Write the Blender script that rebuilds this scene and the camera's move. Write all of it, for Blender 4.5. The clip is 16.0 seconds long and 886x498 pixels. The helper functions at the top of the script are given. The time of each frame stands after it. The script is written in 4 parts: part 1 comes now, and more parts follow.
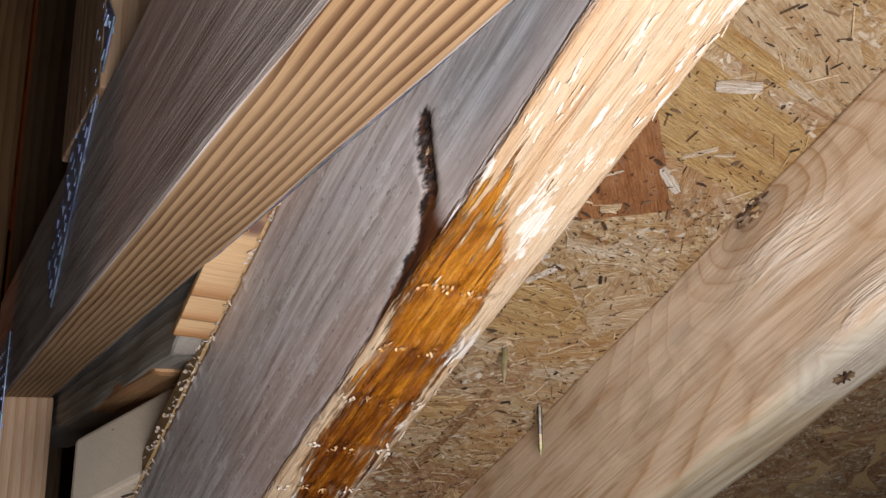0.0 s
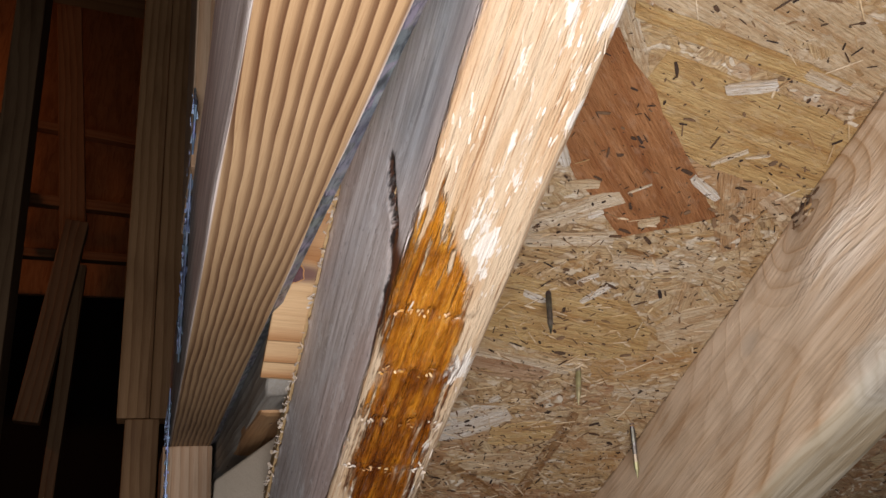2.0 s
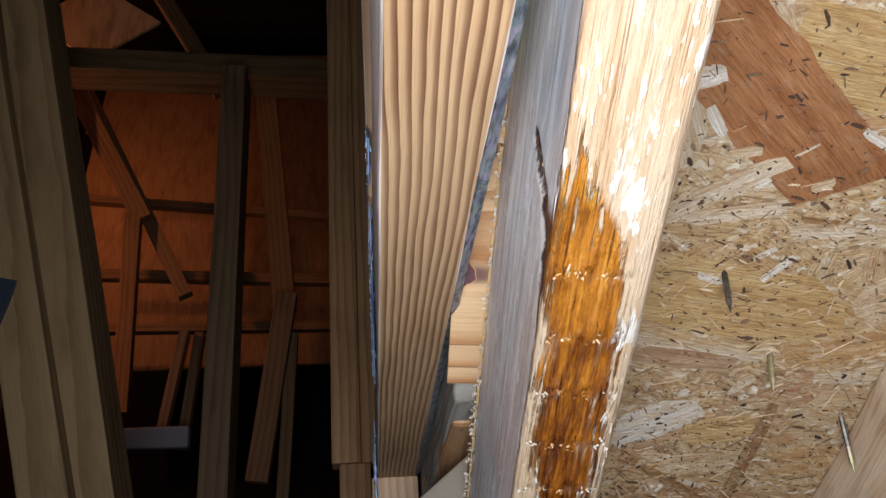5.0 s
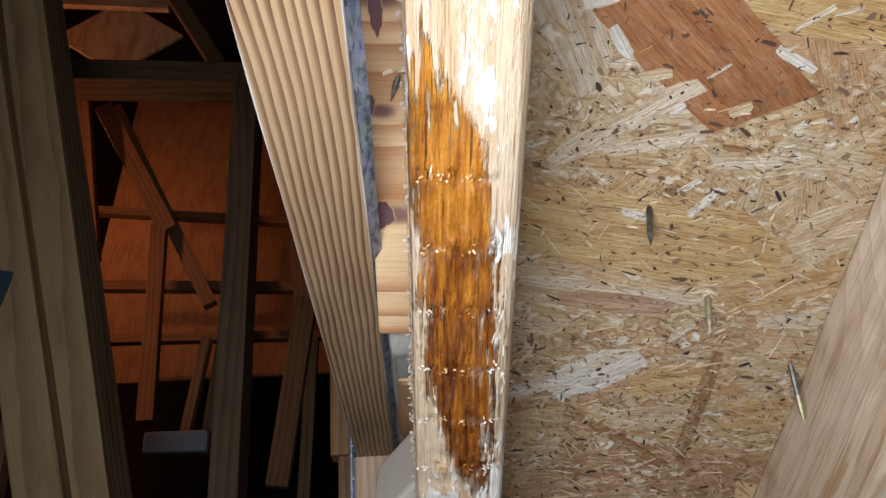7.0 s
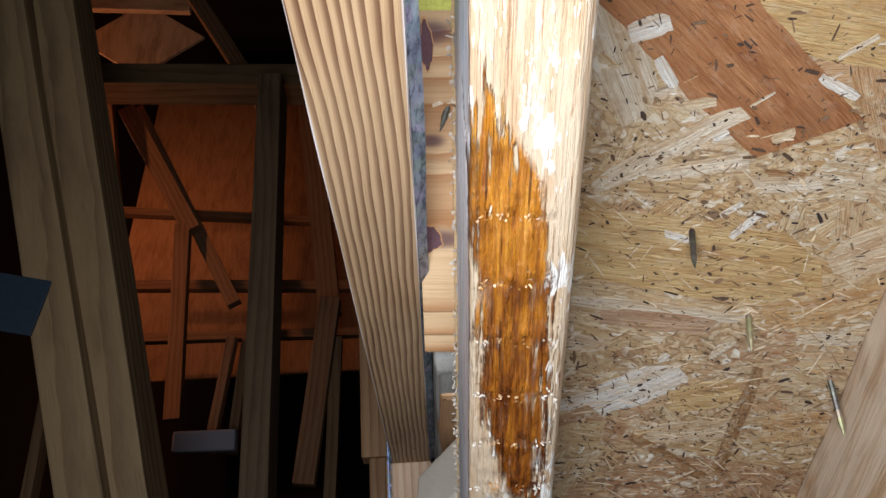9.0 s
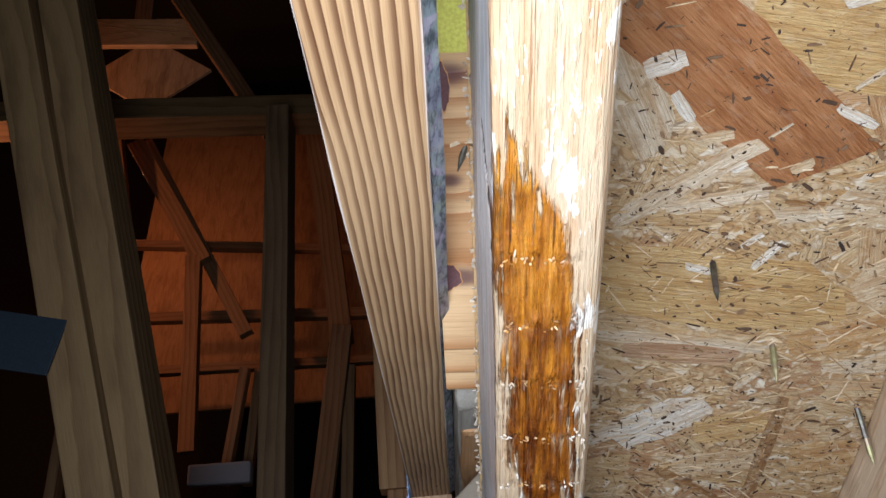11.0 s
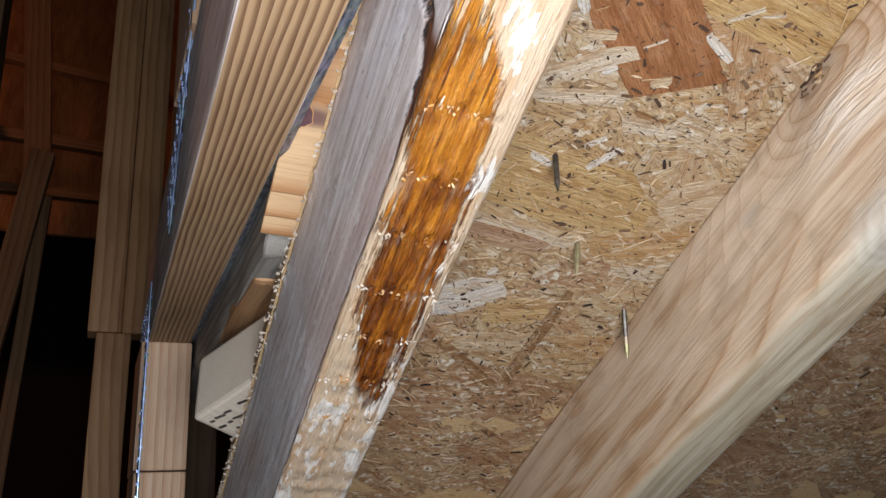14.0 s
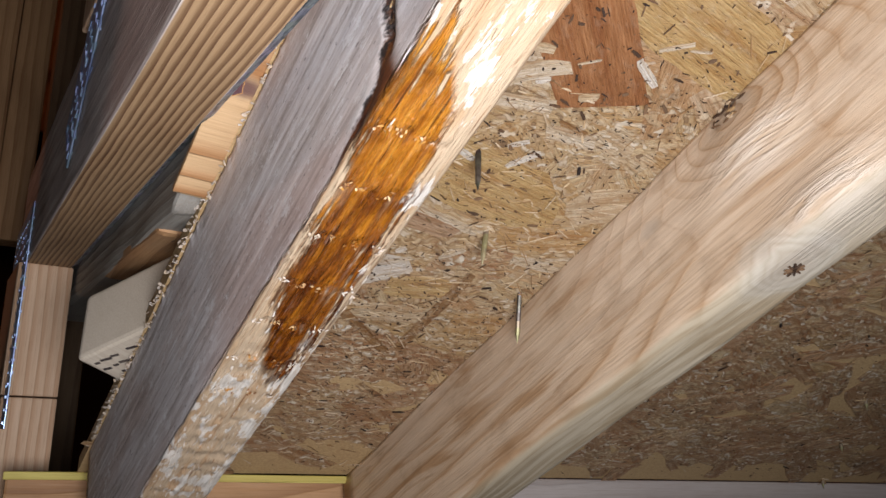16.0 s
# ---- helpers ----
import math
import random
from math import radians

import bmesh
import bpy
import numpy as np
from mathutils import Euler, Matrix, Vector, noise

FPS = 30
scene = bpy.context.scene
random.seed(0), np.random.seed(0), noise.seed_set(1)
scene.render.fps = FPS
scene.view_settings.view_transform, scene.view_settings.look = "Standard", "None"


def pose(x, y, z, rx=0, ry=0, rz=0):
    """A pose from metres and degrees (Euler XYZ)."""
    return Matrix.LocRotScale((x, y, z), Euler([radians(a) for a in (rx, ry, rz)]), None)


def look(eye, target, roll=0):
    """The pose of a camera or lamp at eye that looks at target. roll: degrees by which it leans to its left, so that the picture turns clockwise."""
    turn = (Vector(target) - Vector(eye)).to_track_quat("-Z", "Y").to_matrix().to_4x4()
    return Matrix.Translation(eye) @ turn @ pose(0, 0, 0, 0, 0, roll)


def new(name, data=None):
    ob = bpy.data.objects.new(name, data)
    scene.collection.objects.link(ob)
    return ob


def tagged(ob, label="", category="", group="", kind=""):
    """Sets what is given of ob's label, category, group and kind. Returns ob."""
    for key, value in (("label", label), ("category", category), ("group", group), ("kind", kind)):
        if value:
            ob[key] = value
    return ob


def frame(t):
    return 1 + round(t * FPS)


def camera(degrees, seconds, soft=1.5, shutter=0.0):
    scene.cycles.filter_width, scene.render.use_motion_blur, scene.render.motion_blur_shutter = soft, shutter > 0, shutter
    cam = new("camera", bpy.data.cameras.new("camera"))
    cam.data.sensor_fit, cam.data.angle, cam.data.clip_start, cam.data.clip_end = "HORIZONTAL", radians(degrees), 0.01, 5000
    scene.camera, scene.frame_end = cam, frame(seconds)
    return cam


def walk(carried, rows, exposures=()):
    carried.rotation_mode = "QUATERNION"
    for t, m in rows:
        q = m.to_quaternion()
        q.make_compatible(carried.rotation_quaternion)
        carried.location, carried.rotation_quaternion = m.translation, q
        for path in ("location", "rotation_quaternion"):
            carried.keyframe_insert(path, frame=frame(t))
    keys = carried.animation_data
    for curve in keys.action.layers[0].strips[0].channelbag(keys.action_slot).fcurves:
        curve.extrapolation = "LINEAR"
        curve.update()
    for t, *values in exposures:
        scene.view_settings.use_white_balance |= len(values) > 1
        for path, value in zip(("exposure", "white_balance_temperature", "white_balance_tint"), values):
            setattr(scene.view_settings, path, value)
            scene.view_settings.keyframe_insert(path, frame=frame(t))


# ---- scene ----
# The roof's own frame: x along the eave, y down the slope, z out through the roof; it leans as the roof does.
HEIGHT, LEAN, PITCH = 1.7, 6.0, -26.57
FRAME = pose(0, 0, HEIGHT, 0, LEAN, 0)
DECK = FRAME @ pose(0, 0, 0, PITCH, 0, 0)
CHORD = DECK @ pose(-0.0072, 0, 0, 0, 0, -2.8)
cam = camera(56.4, 16.0, soft=1.5)
PATH = [
    (0, (-0.1, -0.102, -0.135), (0.905, 0.991, 1.205), -16.8),
    (0.5, (-0.083, -0.12, -0.144), (0.714, 1.055, 1.265), -13.9),
    (1, (-0.072, -0.131, -0.151), (0.553, 1.092, 1.303), -10.5),
    (1.5, (-0.062, -0.136, -0.158), (0.541, 1.075, 1.314), -10.2),
    (2, (-0.056, -0.135, -0.162), (0.53, 1.071, 1.322), -10.6),
    (2.5, (-0.053, -0.133, -0.166), (0.522, 1.067, 1.327), -11.4),
    (3, (-0.053, -0.131, -0.168), (0.496, 1.067, 1.336), -11.5),
    (3.5, (-0.052, -0.122, -0.177), (0.468, 1.079, 1.336), -11.4),
    (4, (-0.044, -0.12, -0.179), (0.319, 1.097, 1.366), -7.2),
    (4.2, (-0.047, -0.125, -0.181), (0.243, 1.084, 1.385), -5.4),
    (6.3, (-0.016, -0.12, -0.199), (0.032, 1.069, 1.408), 1.6),
    (6.5, (-0.003, -0.118, -0.199), (0.036, 1.07, 1.409), 1.8),
    (7, (0.007, -0.1, -0.201), (0.035, 1.073, 1.419), 1.9),
    (7.5, (0.005, -0.109, -0.197), (0.02, 1.056, 1.428), 2.4),
    (8, (-0.003, -0.107, -0.199), (0.008, 1.066, 1.421), 2.5),
    (8.5, (-0.002, -0.114, -0.199), (-0.009, 1.058, 1.422), 2.8),
    (9, (-0.006, -0.115, -0.201), (-0.02, 1.072, 1.409), 3.0),
    (9.5, (-0.013, -0.118, -0.194), (-0.052, 1.068, 1.416), 3.3),
    (9.7, (-0.012, -0.121, -0.195), (-0.056, 1.058, 1.421), 3.2),
    (11.8, (-0.01, -0.116, -0.202), (-0.043, 1.023, 1.442), 2.2),
    (12, (-0.013, -0.111, -0.204), (-0.04, 1.034, 1.436), 2.1),
    (12.5, (-0.022, -0.101, -0.197), (0.114, 1.082, 1.41), -1.9),
    (13, (-0.025, -0.096, -0.193), (0.251, 1.113, 1.375), -4.9),
    (13.5, (-0.058, -0.097, -0.186), (0.33, 1.134, 1.341), -5.1),
    (14, (-0.064, -0.094, -0.19), (0.614, 1.143, 1.228), -10.3),
    (14.5, (-0.062, -0.1, -0.185), (0.76, 1.103, 1.185), -11.4),
    (15, (-0.07, -0.101, -0.177), (0.804, 1.105, 1.158), -10.4),
    (15.5, (-0.085, -0.105, -0.17), (0.808, 1.115, 1.138), -10.0),
    (16, (-0.086, -0.11, -0.172), (0.888, 1.121, 1.068), -10.2),
]
walk(cam, [(t, DECK @ look(eye, target, roll)) for t, eye, target, roll in PATH],
     [(0.0, 0.05, 7000, 12), (1.0, -0.10, 7000, 12), (3.0, -0.06, 6900, 11), (4.2, 0.20, 6500, 8), (6.3, 0.44, 6000, 4), (12.2, 0.50, 5950, 4), (13.5, 0.47, 6150, 6), (16.0, 0.42, 6600, 10)])

# ---------------------------------------------------------------- light
world = bpy.data.worlds.new("attic_dark")
scene.world = world
world.use_nodes = True
world.node_tree.nodes["Background"].inputs[0].default_value = (0.02, 0.016, 0.014, 1)
world.node_tree.nodes["Background"].inputs[1].default_value = 0.05


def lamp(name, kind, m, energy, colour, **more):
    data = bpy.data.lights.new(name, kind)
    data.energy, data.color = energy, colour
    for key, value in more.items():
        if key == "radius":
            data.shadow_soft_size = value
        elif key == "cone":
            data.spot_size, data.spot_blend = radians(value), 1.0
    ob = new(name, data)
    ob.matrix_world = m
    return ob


# the torch beside the lens; two unseen warm fill lamps added among far trusses
lamp("torch", "SPOT", DECK @ look((-0.044, -0.14, -0.245), (0.05, 0.10, 0.09)), 9.1, (0.97, 0.985, 1.07), radius=0.10, cone=165)
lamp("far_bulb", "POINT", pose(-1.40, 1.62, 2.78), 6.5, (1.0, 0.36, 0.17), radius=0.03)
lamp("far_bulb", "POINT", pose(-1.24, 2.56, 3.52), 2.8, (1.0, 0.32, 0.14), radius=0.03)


# ---------------------------------------------------------------- node helpers
class Nodes:
    """Short hand for building one node material."""

    def __init__(self, name):
        self.mat = bpy.data.materials.new(name)
        self.mat.use_nodes = True
        self.tree = self.mat.node_tree
        self.tree.nodes.clear()
        self.out = self.tree.nodes.new("ShaderNodeOutputMaterial")
        self.bsdf = self.tree.nodes.new("ShaderNodeBsdfPrincipled")
        self.tree.links.new(self.bsdf.outputs[0], self.out.inputs[0])

    def put(self, socket, value):
        if isinstance(value, bpy.types.NodeSocket):
            self.tree.links.new(value, socket)
        elif value is not None:
            if socket.type == "RGBA" and len(value) == 3:
                value = (*value, 1)
            socket.default_value = value

    def add(self, kind, inputs=(), out=0, **props):
        n = self.tree.nodes.new(kind)
        for key, value in props.items():
            if key == "operation":
                n.operation = value
            elif key == "data_type":
                n.data_type = value
            elif key == "feature":
                n.feature = value
            elif key == "interpolation_type":
                n.interpolation_type = value
        items = inputs.items() if isinstance(inputs, dict) else enumerate(inputs)
        for key, value in items:
            self.put(n.inputs[key], value)
        return n.outputs[out]

    def math(self, op, a, b=None, c=None):
        return self.add("ShaderNodeMath", [a, b, c], operation=op)

    def vmath(self, op, a, b=None):
        return self.add("ShaderNodeVectorMath", [a, b], operation=op)

    def coords(self):
        return self.add("ShaderNodeTexCoord", out=3)

    def scaled(self, v, s):
        return self.vmath("MULTIPLY", v, s)

    def noise(self, v, scale, detail=3.0, rough=0.55):
        return self.add("ShaderNodeTexNoise", {"Vector": v, "Scale": scale, "Detail": detail, "Roughness": rough})

    def ramp(self, fac, *stops):
        n = self.tree.nodes.new("ShaderNodeValToRGB")
        self.put(n.inputs[0], fac)
        ramp = n.color_ramp
        ramp.elements.remove(ramp.elements[1])
        ramp.elements[0].position = stops[0][0]
        for at, col in stops[1:]:
            ramp.elements.new(at)
        for k, (at, col) in enumerate(stops):
            ramp.elements[k].color = (col, col, col, 1) if isinstance(col, (int, float)) else (*col, 1)
        return n.outputs[0]

    def span(self, v, a, b, lo=0.0, hi=1.0):
        return self.add("ShaderNodeMapRange", {0: v, 1: a, 2: b, 3: lo, 4: hi}, interpolation_type="SMOOTHSTEP")

    def mix(self, fac, a, b):
        n = self.tree.nodes.new("ShaderNodeMix")
        n.data_type = "RGBA"
        self.put(n.inputs[0], fac)
        self.put(n.inputs[6], a)
        self.put(n.inputs[7], b)
        return n.outputs[2]

    def mul(self, fac, a, b):
        n = self.tree.nodes.new("ShaderNodeMix")
        n.data_type, n.blend_type = "RGBA", "MULTIPLY"
        self.put(n.inputs[0], fac)
        self.put(n.inputs[6], a)
        self.put(n.inputs[7], b)
        return n.outputs[2]

    def finish(self, colour, rough=0.7, height=None, depth=0.0005, metal=0.0, gloss=0.4, coat=None):
        self.put(self.bsdf.inputs["Base Color"], colour)
        self.put(self.bsdf.inputs["Roughness"], rough)
        self.put(self.bsdf.inputs["Metallic"], metal)
        self.put(self.bsdf.inputs["Specular IOR Level"], gloss)
        if coat is not None:
            self.put(self.bsdf.inputs["Coat Weight"], coat)
            self.bsdf.inputs["Coat Roughness"].default_value = 0.12
        if height is not None:
            b = self.add("ShaderNodeBump", {"Strength": 1.0, "Distance": depth, "Height": height})
            self.put(self.bsdf.inputs["Normal"], b)
        return self.mat


def rings_of(n, p, pith, freq, wobble, knots=()):
    """Growth rings round a pith line along local y, bent by slow noise and by knots. Returns the ring count and the nearness of a knot."""
    slow = n.add("ShaderNodeTexNoise", {"Vector": n.scaled(p, (9, 1.6, 9)), "Scale": 1.0, "Detail": 2.0}, out=1)
    quick = n.add("ShaderNodeTexNoise", {"Vector": n.scaled(p, (70, 12, 70)), "Scale": 1.0, "Detail": 2.0}, out=1)
    slow = n.vmath("ADD", slow, n.scaled(n.vmath("SUBTRACT", quick, (0.5, 0.5, 0.5)), (0.22, 0.0, 0.22)))
    bent = n.vmath("ADD", p, n.scaled(n.vmath("SUBTRACT", slow, (0.5, 0.5, 0.5)), (wobble, 0.0, wobble)))
    flat = n.scaled(n.vmath("SUBTRACT", bent, (pith[0], 0, pith[1])), (1, 0, 1))
    dist = n.add("ShaderNodeVectorMath", [flat], out=1, operation="LENGTH")
    near = None
    for kx, ky, kz, r, push in knots:
        d = n.add("ShaderNodeVectorMath", [n.scaled(n.vmath("SUBTRACT", p, (kx, ky, kz)), (1, 0.55, 1))], out=1, operation="LENGTH")
        g = n.math("EXPONENT", n.math("MULTIPLY", n.math("POWER", n.math("DIVIDE", d, r * 1.9), 2.0), -1.0))
        dist = n.math("ADD", dist, n.math("MULTIPLY", g, push))
        core = n.math("EXPONENT", n.math("MULTIPLY", n.math("POWER", n.math("DIVIDE", d, r * 0.45), 4.0), -1.0))
        near = core if near is None else n.math("MAXIMUM", near, core)
    return n.math("MULTIPLY", dist, freq), near


def wood(name, early, late, pith, freq, wobble=0.012, knots=(), knot_colour=(0.10, 0.05, 0.03), grime=(0.5, 0.45, 0.42), dirt=0.35,
         rough=0.62, depth=0.0004, gloss=0.35, sharp=0.75, relief=1.0, side=None):
    n = Nodes(name)
    p = n.coords()
    rings, near = rings_of(n, p, pith, freq, wobble, knots)
    saw = n.math("FRACT", rings)
    line = n.ramp(saw, (0.0, 0.0), (sharp * 0.55, 0.12), (sharp, 0.75), (0.93, 1.0), (1.0, 0.0))
    fibre = n.noise(n.scaled(p, (900, 22, 900)), 1.0, 3.0)
    pores = n.noise(n.scaled(p, (2600, 60, 2600)), 1.0, 2.0)
    blot = n.noise(n.scaled(p, (26, 7, 26)), 1.0, 4.0)
    col = n.mix(n.math("MULTIPLY", line, n.span(blot, 0.2, 0.8, 0.65, 1.0)), early, late)
    col = n.mul(n.span(fibre, 0.25, 0.75, 0.0, 0.45), col, (0.74, 0.66, 0.58))
    col = n.mul(n.span(pores, 0.5, 0.72, 0.0, 0.3), col, (0.55, 0.45, 0.38))
    col = n.mul(n.span(blot, 0.42, 0.75, 0.0, dirt), col, grime)
    if near is not None:
        col = n.mix(n.math("MULTIPLY", near, 0.85), col, knot_colour)
    if side:
        sep = n.tree.nodes.new("ShaderNodeSeparateXYZ")
        n.put(sep.inputs[0], p)
        streak = n.noise(n.scaled(p, (150, 9, 150)), 1.0, 5.0, 0.65)
        worn = n.ramp(streak, (0.30, (0.50 * side[0], 0.44 * side[1], 0.38 * side[2])), (0.44, tuple(0.8 * c for c in side)), (0.56, side), (0.72, tuple(min(1, 1.5 * c) for c in side)))
        mask = n.math("MAXIMUM", n.span(sep.outputs[0], 0.0010, 0.0003), n.span(sep.outputs[0], 0.0305, 0.0313))
        col = n.mix(n.math("MULTIPLY", mask, 0.92), col, worn)
    high = n.math("ADD", n.math("MULTIPLY", line, relief), n.math("MULTIPLY", fibre, 0.55))
    return n.finish(col, n.span(fibre, 0.2, 0.8, rough - 0.1, rough + 0.12), high, depth, gloss=gloss)


# ---------------------------------------------------------------- mesh helpers
def mesh_of(bm, name, mat, smooth=False):
    me = bpy.data.meshes.new(name)
    bm.normal_update()
    bm.to_mesh(me)
    bm.free()
    if mat is not None:
        me.materials.append(mat)
    if smooth:
        me.shade_smooth()
    return me


def thing(name, m, label, category, group="", kind=""):
    """An empty at its base that carries the parts of one thing."""
    ob = new(name)
    ob.empty_display_size = 0.02
    ob.matrix_world = m
    return tagged(ob, label, category, group, kind)


def part(name, bm, mat, parent, label="", m=None, smooth=False):
    ob = new(name, mesh_of(bm, name, mat, smooth))
    ob.parent = parent
    if m is not None:
        ob.matrix_local = m
    return tagged(ob, label) if label else ob


def box_bm(x0, x1, y0, y1, z0, z1, bevel=0.002, step=0.02, rough=0.0, seed=0, skew=0.0):
    """A sawn piece: a box cut into short lengths, its arrises eased, its faces a little uneven. skew: how far its ends are cut off square."""
    bm = bmesh.new()
    bmesh.ops.create_cube(bm, size=1)
    for v in bm.verts:
        v.co = Vector(((x0 if v.co.x < 0 else x1), (y0 if v.co.y < 0 else y1), (z0 if v.co.z < 0 else z1)))
    if bevel:
        bmesh.ops.bevel(bm, geom=bm.edges[:], offset=bevel, segments=2, profile=0.6, affect="EDGES")
    cuts = int(min(60, (y1 - y0) / step))
    for k in range(1, cuts):
        y = y0 + (y1 - y0) * k / cuts
        bmesh.ops.bisect_plane(bm, geom=bm.verts[:] + bm.edges[:] + bm.faces[:], plane_co=(0, y, 0), plane_no=(0, 1, 0))
    if rough or skew:
        for v in bm.verts:
            q = Vector((v.co.x * 6 + seed, v.co.y * 14, v.co.z * 6 - seed))
            v.co.x += rough * noise.noise(q)
            v.co.z += rough * noise.noise(q + Vector((7, 3, 1)))
            v.co.y += skew * (v.co.z - z0)
    return bm


def along(a, b, up=(0, 0, 1)):
    """The pose at a whose local y runs to b; and the length."""
    a, b = Vector(a), Vector(b)
    y = (b - a).normalized()
    x = y.cross(Vector(up))
    x = x.normalized() if x.length > 1e-4 else Vector((1, 0, 0))
    z = x.cross(y)
    m = Matrix((x, y, z)).transposed().to_4x4()
    return Matrix.Translation(a) @ m, (b - a).length


# ---------------------------------------------------------------- materials
TEAR = ((-0.012, 0.036), (-0.004, 0.032), (-0.001, 0.026), (0.003, 0.014), (0.015, 0.0066), (0.028, 0.0025))  # along, deep


def stained_face_material():
    """The weathered chord: bleached and fuzzy, with a wet amber run of water stain down its inner edge, grey on its sides."""
    n = Nodes("stained_chord_wood")
    p = n.coords()
    sep = n.tree.nodes.new("ShaderNodeSeparateXYZ")
    n.put(sep.inputs[0], p)
    x, y, z = sep.outputs
    rag = n.noise(n.scaled(p, (560, 48, 560)), 1.0, 4.0)
    rag2 = n.noise(n.scaled(p, (120, 90, 120)), 1.0, 3.0)
    shift = n.math("ADD", n.math("MULTIPLY", n.math("SUBTRACT", rag, 0.5), 0.018), n.math("MULTIPLY", n.math("SUBTRACT", rag2, 0.5), 0.005))
    rag3 = n.noise(n.scaled(p, (520, 260, 520)), 1.0, 3.0)
    shift = n.math("ADD", shift, n.math("MULTIPLY", n.math("SUBTRACT", rag3, 0.5), 0.004))
    wx = n.math("ADD", x, n.math("MULTIPLY", shift, 1.05))
    wy = n.math("ADD", y, n.math("MULTIPLY", shift, 2.2))
    yy = n.math("DIVIDE", n.math("ADD", wy, 0.03), 0.19)
    # the run's two edges, in hundredths of the span across the face
    left = n.ramp(yy, (0.0, 0.05), (0.06, 0.0), (0.32, 0.0), (0.355, 0.07), (0.385, 0.10), (0.52, 0.08), (0.58, 0.10), (0.65, 0.13), (0.71, 0.15), (0.80, 0.27), (0.92, 0.42), (0.97, 0.52))
    right = n.ramp(yy, (0.0, 0.28), (0.085, 0.32), (0.13, 0.38), (0.165, 0.50), (0.195, 0.61), (0.225, 0.64), (0.275, 0.675), (0.33, 0.74), (0.385, 0.77), (0.51, 0.82), (0.65, 0.85), (0.72, 0.82), (0.80, 0.84), (0.97, 0.82))
    wide = n.math("DIVIDE", n.math("SUBTRACT", wx, 0.0055), 0.033)
    on = n.math("MULTIPLY", n.span(n.math("SUBTRACT", wide, left), -0.05, 0.05), n.span(n.math("SUBTRACT", right, wide), -0.05, 0.05))
    on = n.math("MULTIPLY", on, n.span(n.math("ADD", wy, n.math("MULTIPLY", n.math("SUBTRACT", rag, 0.5), 0.09)), -0.016, -0.002))
    on = n.math("MULTIPLY", on, n.span(wy, 0.162, 0.150))
    inner = n.span(z, n.span(y, 0.028, 0.045, 0.0085, 0.0045), n.span(y, 0.028, 0.045, 0.0060, 0.0025))
    on = n.math("MULTIPLY", on, inner)
    # clean wood of the inner face
    rings, _ = rings_of(n, p, (0.02, 0.30), 260.0, 0.01)
    line = n.ramp(n.math("FRACT", rings), (0.0, 0.0), (0.5, 0.2), (0.85, 1.0), (1.0, 0.0))
    fibre = n.noise(n.scaled(p, (1100, 34, 1100)), 1.0, 4.0, 0.6)
    pale = n.mix(line, (0.47, 0.35, 0.23), (0.34, 0.215, 0.12))
    # bleached fuzz lifted from the face
    fuzz_cut = n.noise(n.scaled(p, (210, 62, 210)), 1.0, 6.0, 0.66)
    where = n.noise(n.scaled(p, (60, 34, 60)), 1.0, 2.0)
    lower = n.span(y, 0.13, 0.17)
    edge_side = n.span(wide, 0.50, 0.85)
    fuzz = n.span(n.math("ADD", n.math("ADD", fuzz_cut, n.math("MULTIPLY", where, 1.05)), n.math("ADD", n.math("MULTIPLY", lower, 0.10), n.math("MULTIPLY", edge_side, 0.09))), 1.17, 1.22)

    tan = n.noise(n.scaled(p, (200, 16, 200)), 1.0, 3.0)
    pale = n.mul(n.span(tan, 0.48, 0.62, 0.0, 0.55), pale, (0.84, 0.66, 0.47))
    check = n.noise(n.scaled(p, (1300, 14, 1300)), 1.0, 3.0, 0.6)
    pale = n.mul(n.span(check, 0.57, 0.67, 0.0, 0.75), pale, (0.50, 0.32, 0.18))
    pale = n.mix(n.math("MULTIPLY", fuzz, 0.88), pale, n.mix(n.span(fibre, 0.35, 0.65), (0.54, 0.48, 0.41), (0.70, 0.66, 0.60)))
    # amber, darker downward in bands where a plate's teeth were pressed in
    band = n.math("FRACT", n.math("DIVIDE", n.math("ADD", y, 0.003), 0.0247))
    teeth = n.ramp(band, (0.0, 0.25), (0.10, 1.0), (0.22, 0.75), (0.5, 0.1), (0.9, 0.0), (1.0, 0.25))
    broad = n.noise(n.scaled(p, (230, 24, 230)), 1.0, 4.0, 0.6)
    fine = n.noise(n.scaled(p, (1000, 60, 1000)), 1.0, 3.0, 0.6)
    streak = n.math("ADD", n.math("MULTIPLY", broad, 0.6), n.math("MULTIPLY", fine, 0.4))
    split = n.noise(n.scaled(p, (800, 20, 800)), 1.0, 2.0)
    amber = n.ramp(n.math("ADD", streak, n.math("MULTIPLY", n.span(y, -0.01, 0.11), -0.15)),
                   (0.26, (0.075, 0.017, 0.003)), (0.38, (0.225, 0.066, 0.006)), (0.50, (0.42, 0.152, 0.012)), (0.67, (0.63, 0.315, 0.055)))
    amber = n.mul(n.math("MULTIPLY", teeth, n.span(rag2, 0.40, 0.65, 0.0, 0.75)), amber, (0.36, 0.24, 0.16))
    amber = n.mul(n.span(split, 0.60, 0.68, 0.0, 0.85), amber, (0.16, 0.09, 0.05))
    left_dark = n.span(wide, 0.16, 0.0)
    amber = n.mul(n.math("MULTIPLY", left_dark, 0.7), amber, (0.25, 0.16, 0.10))
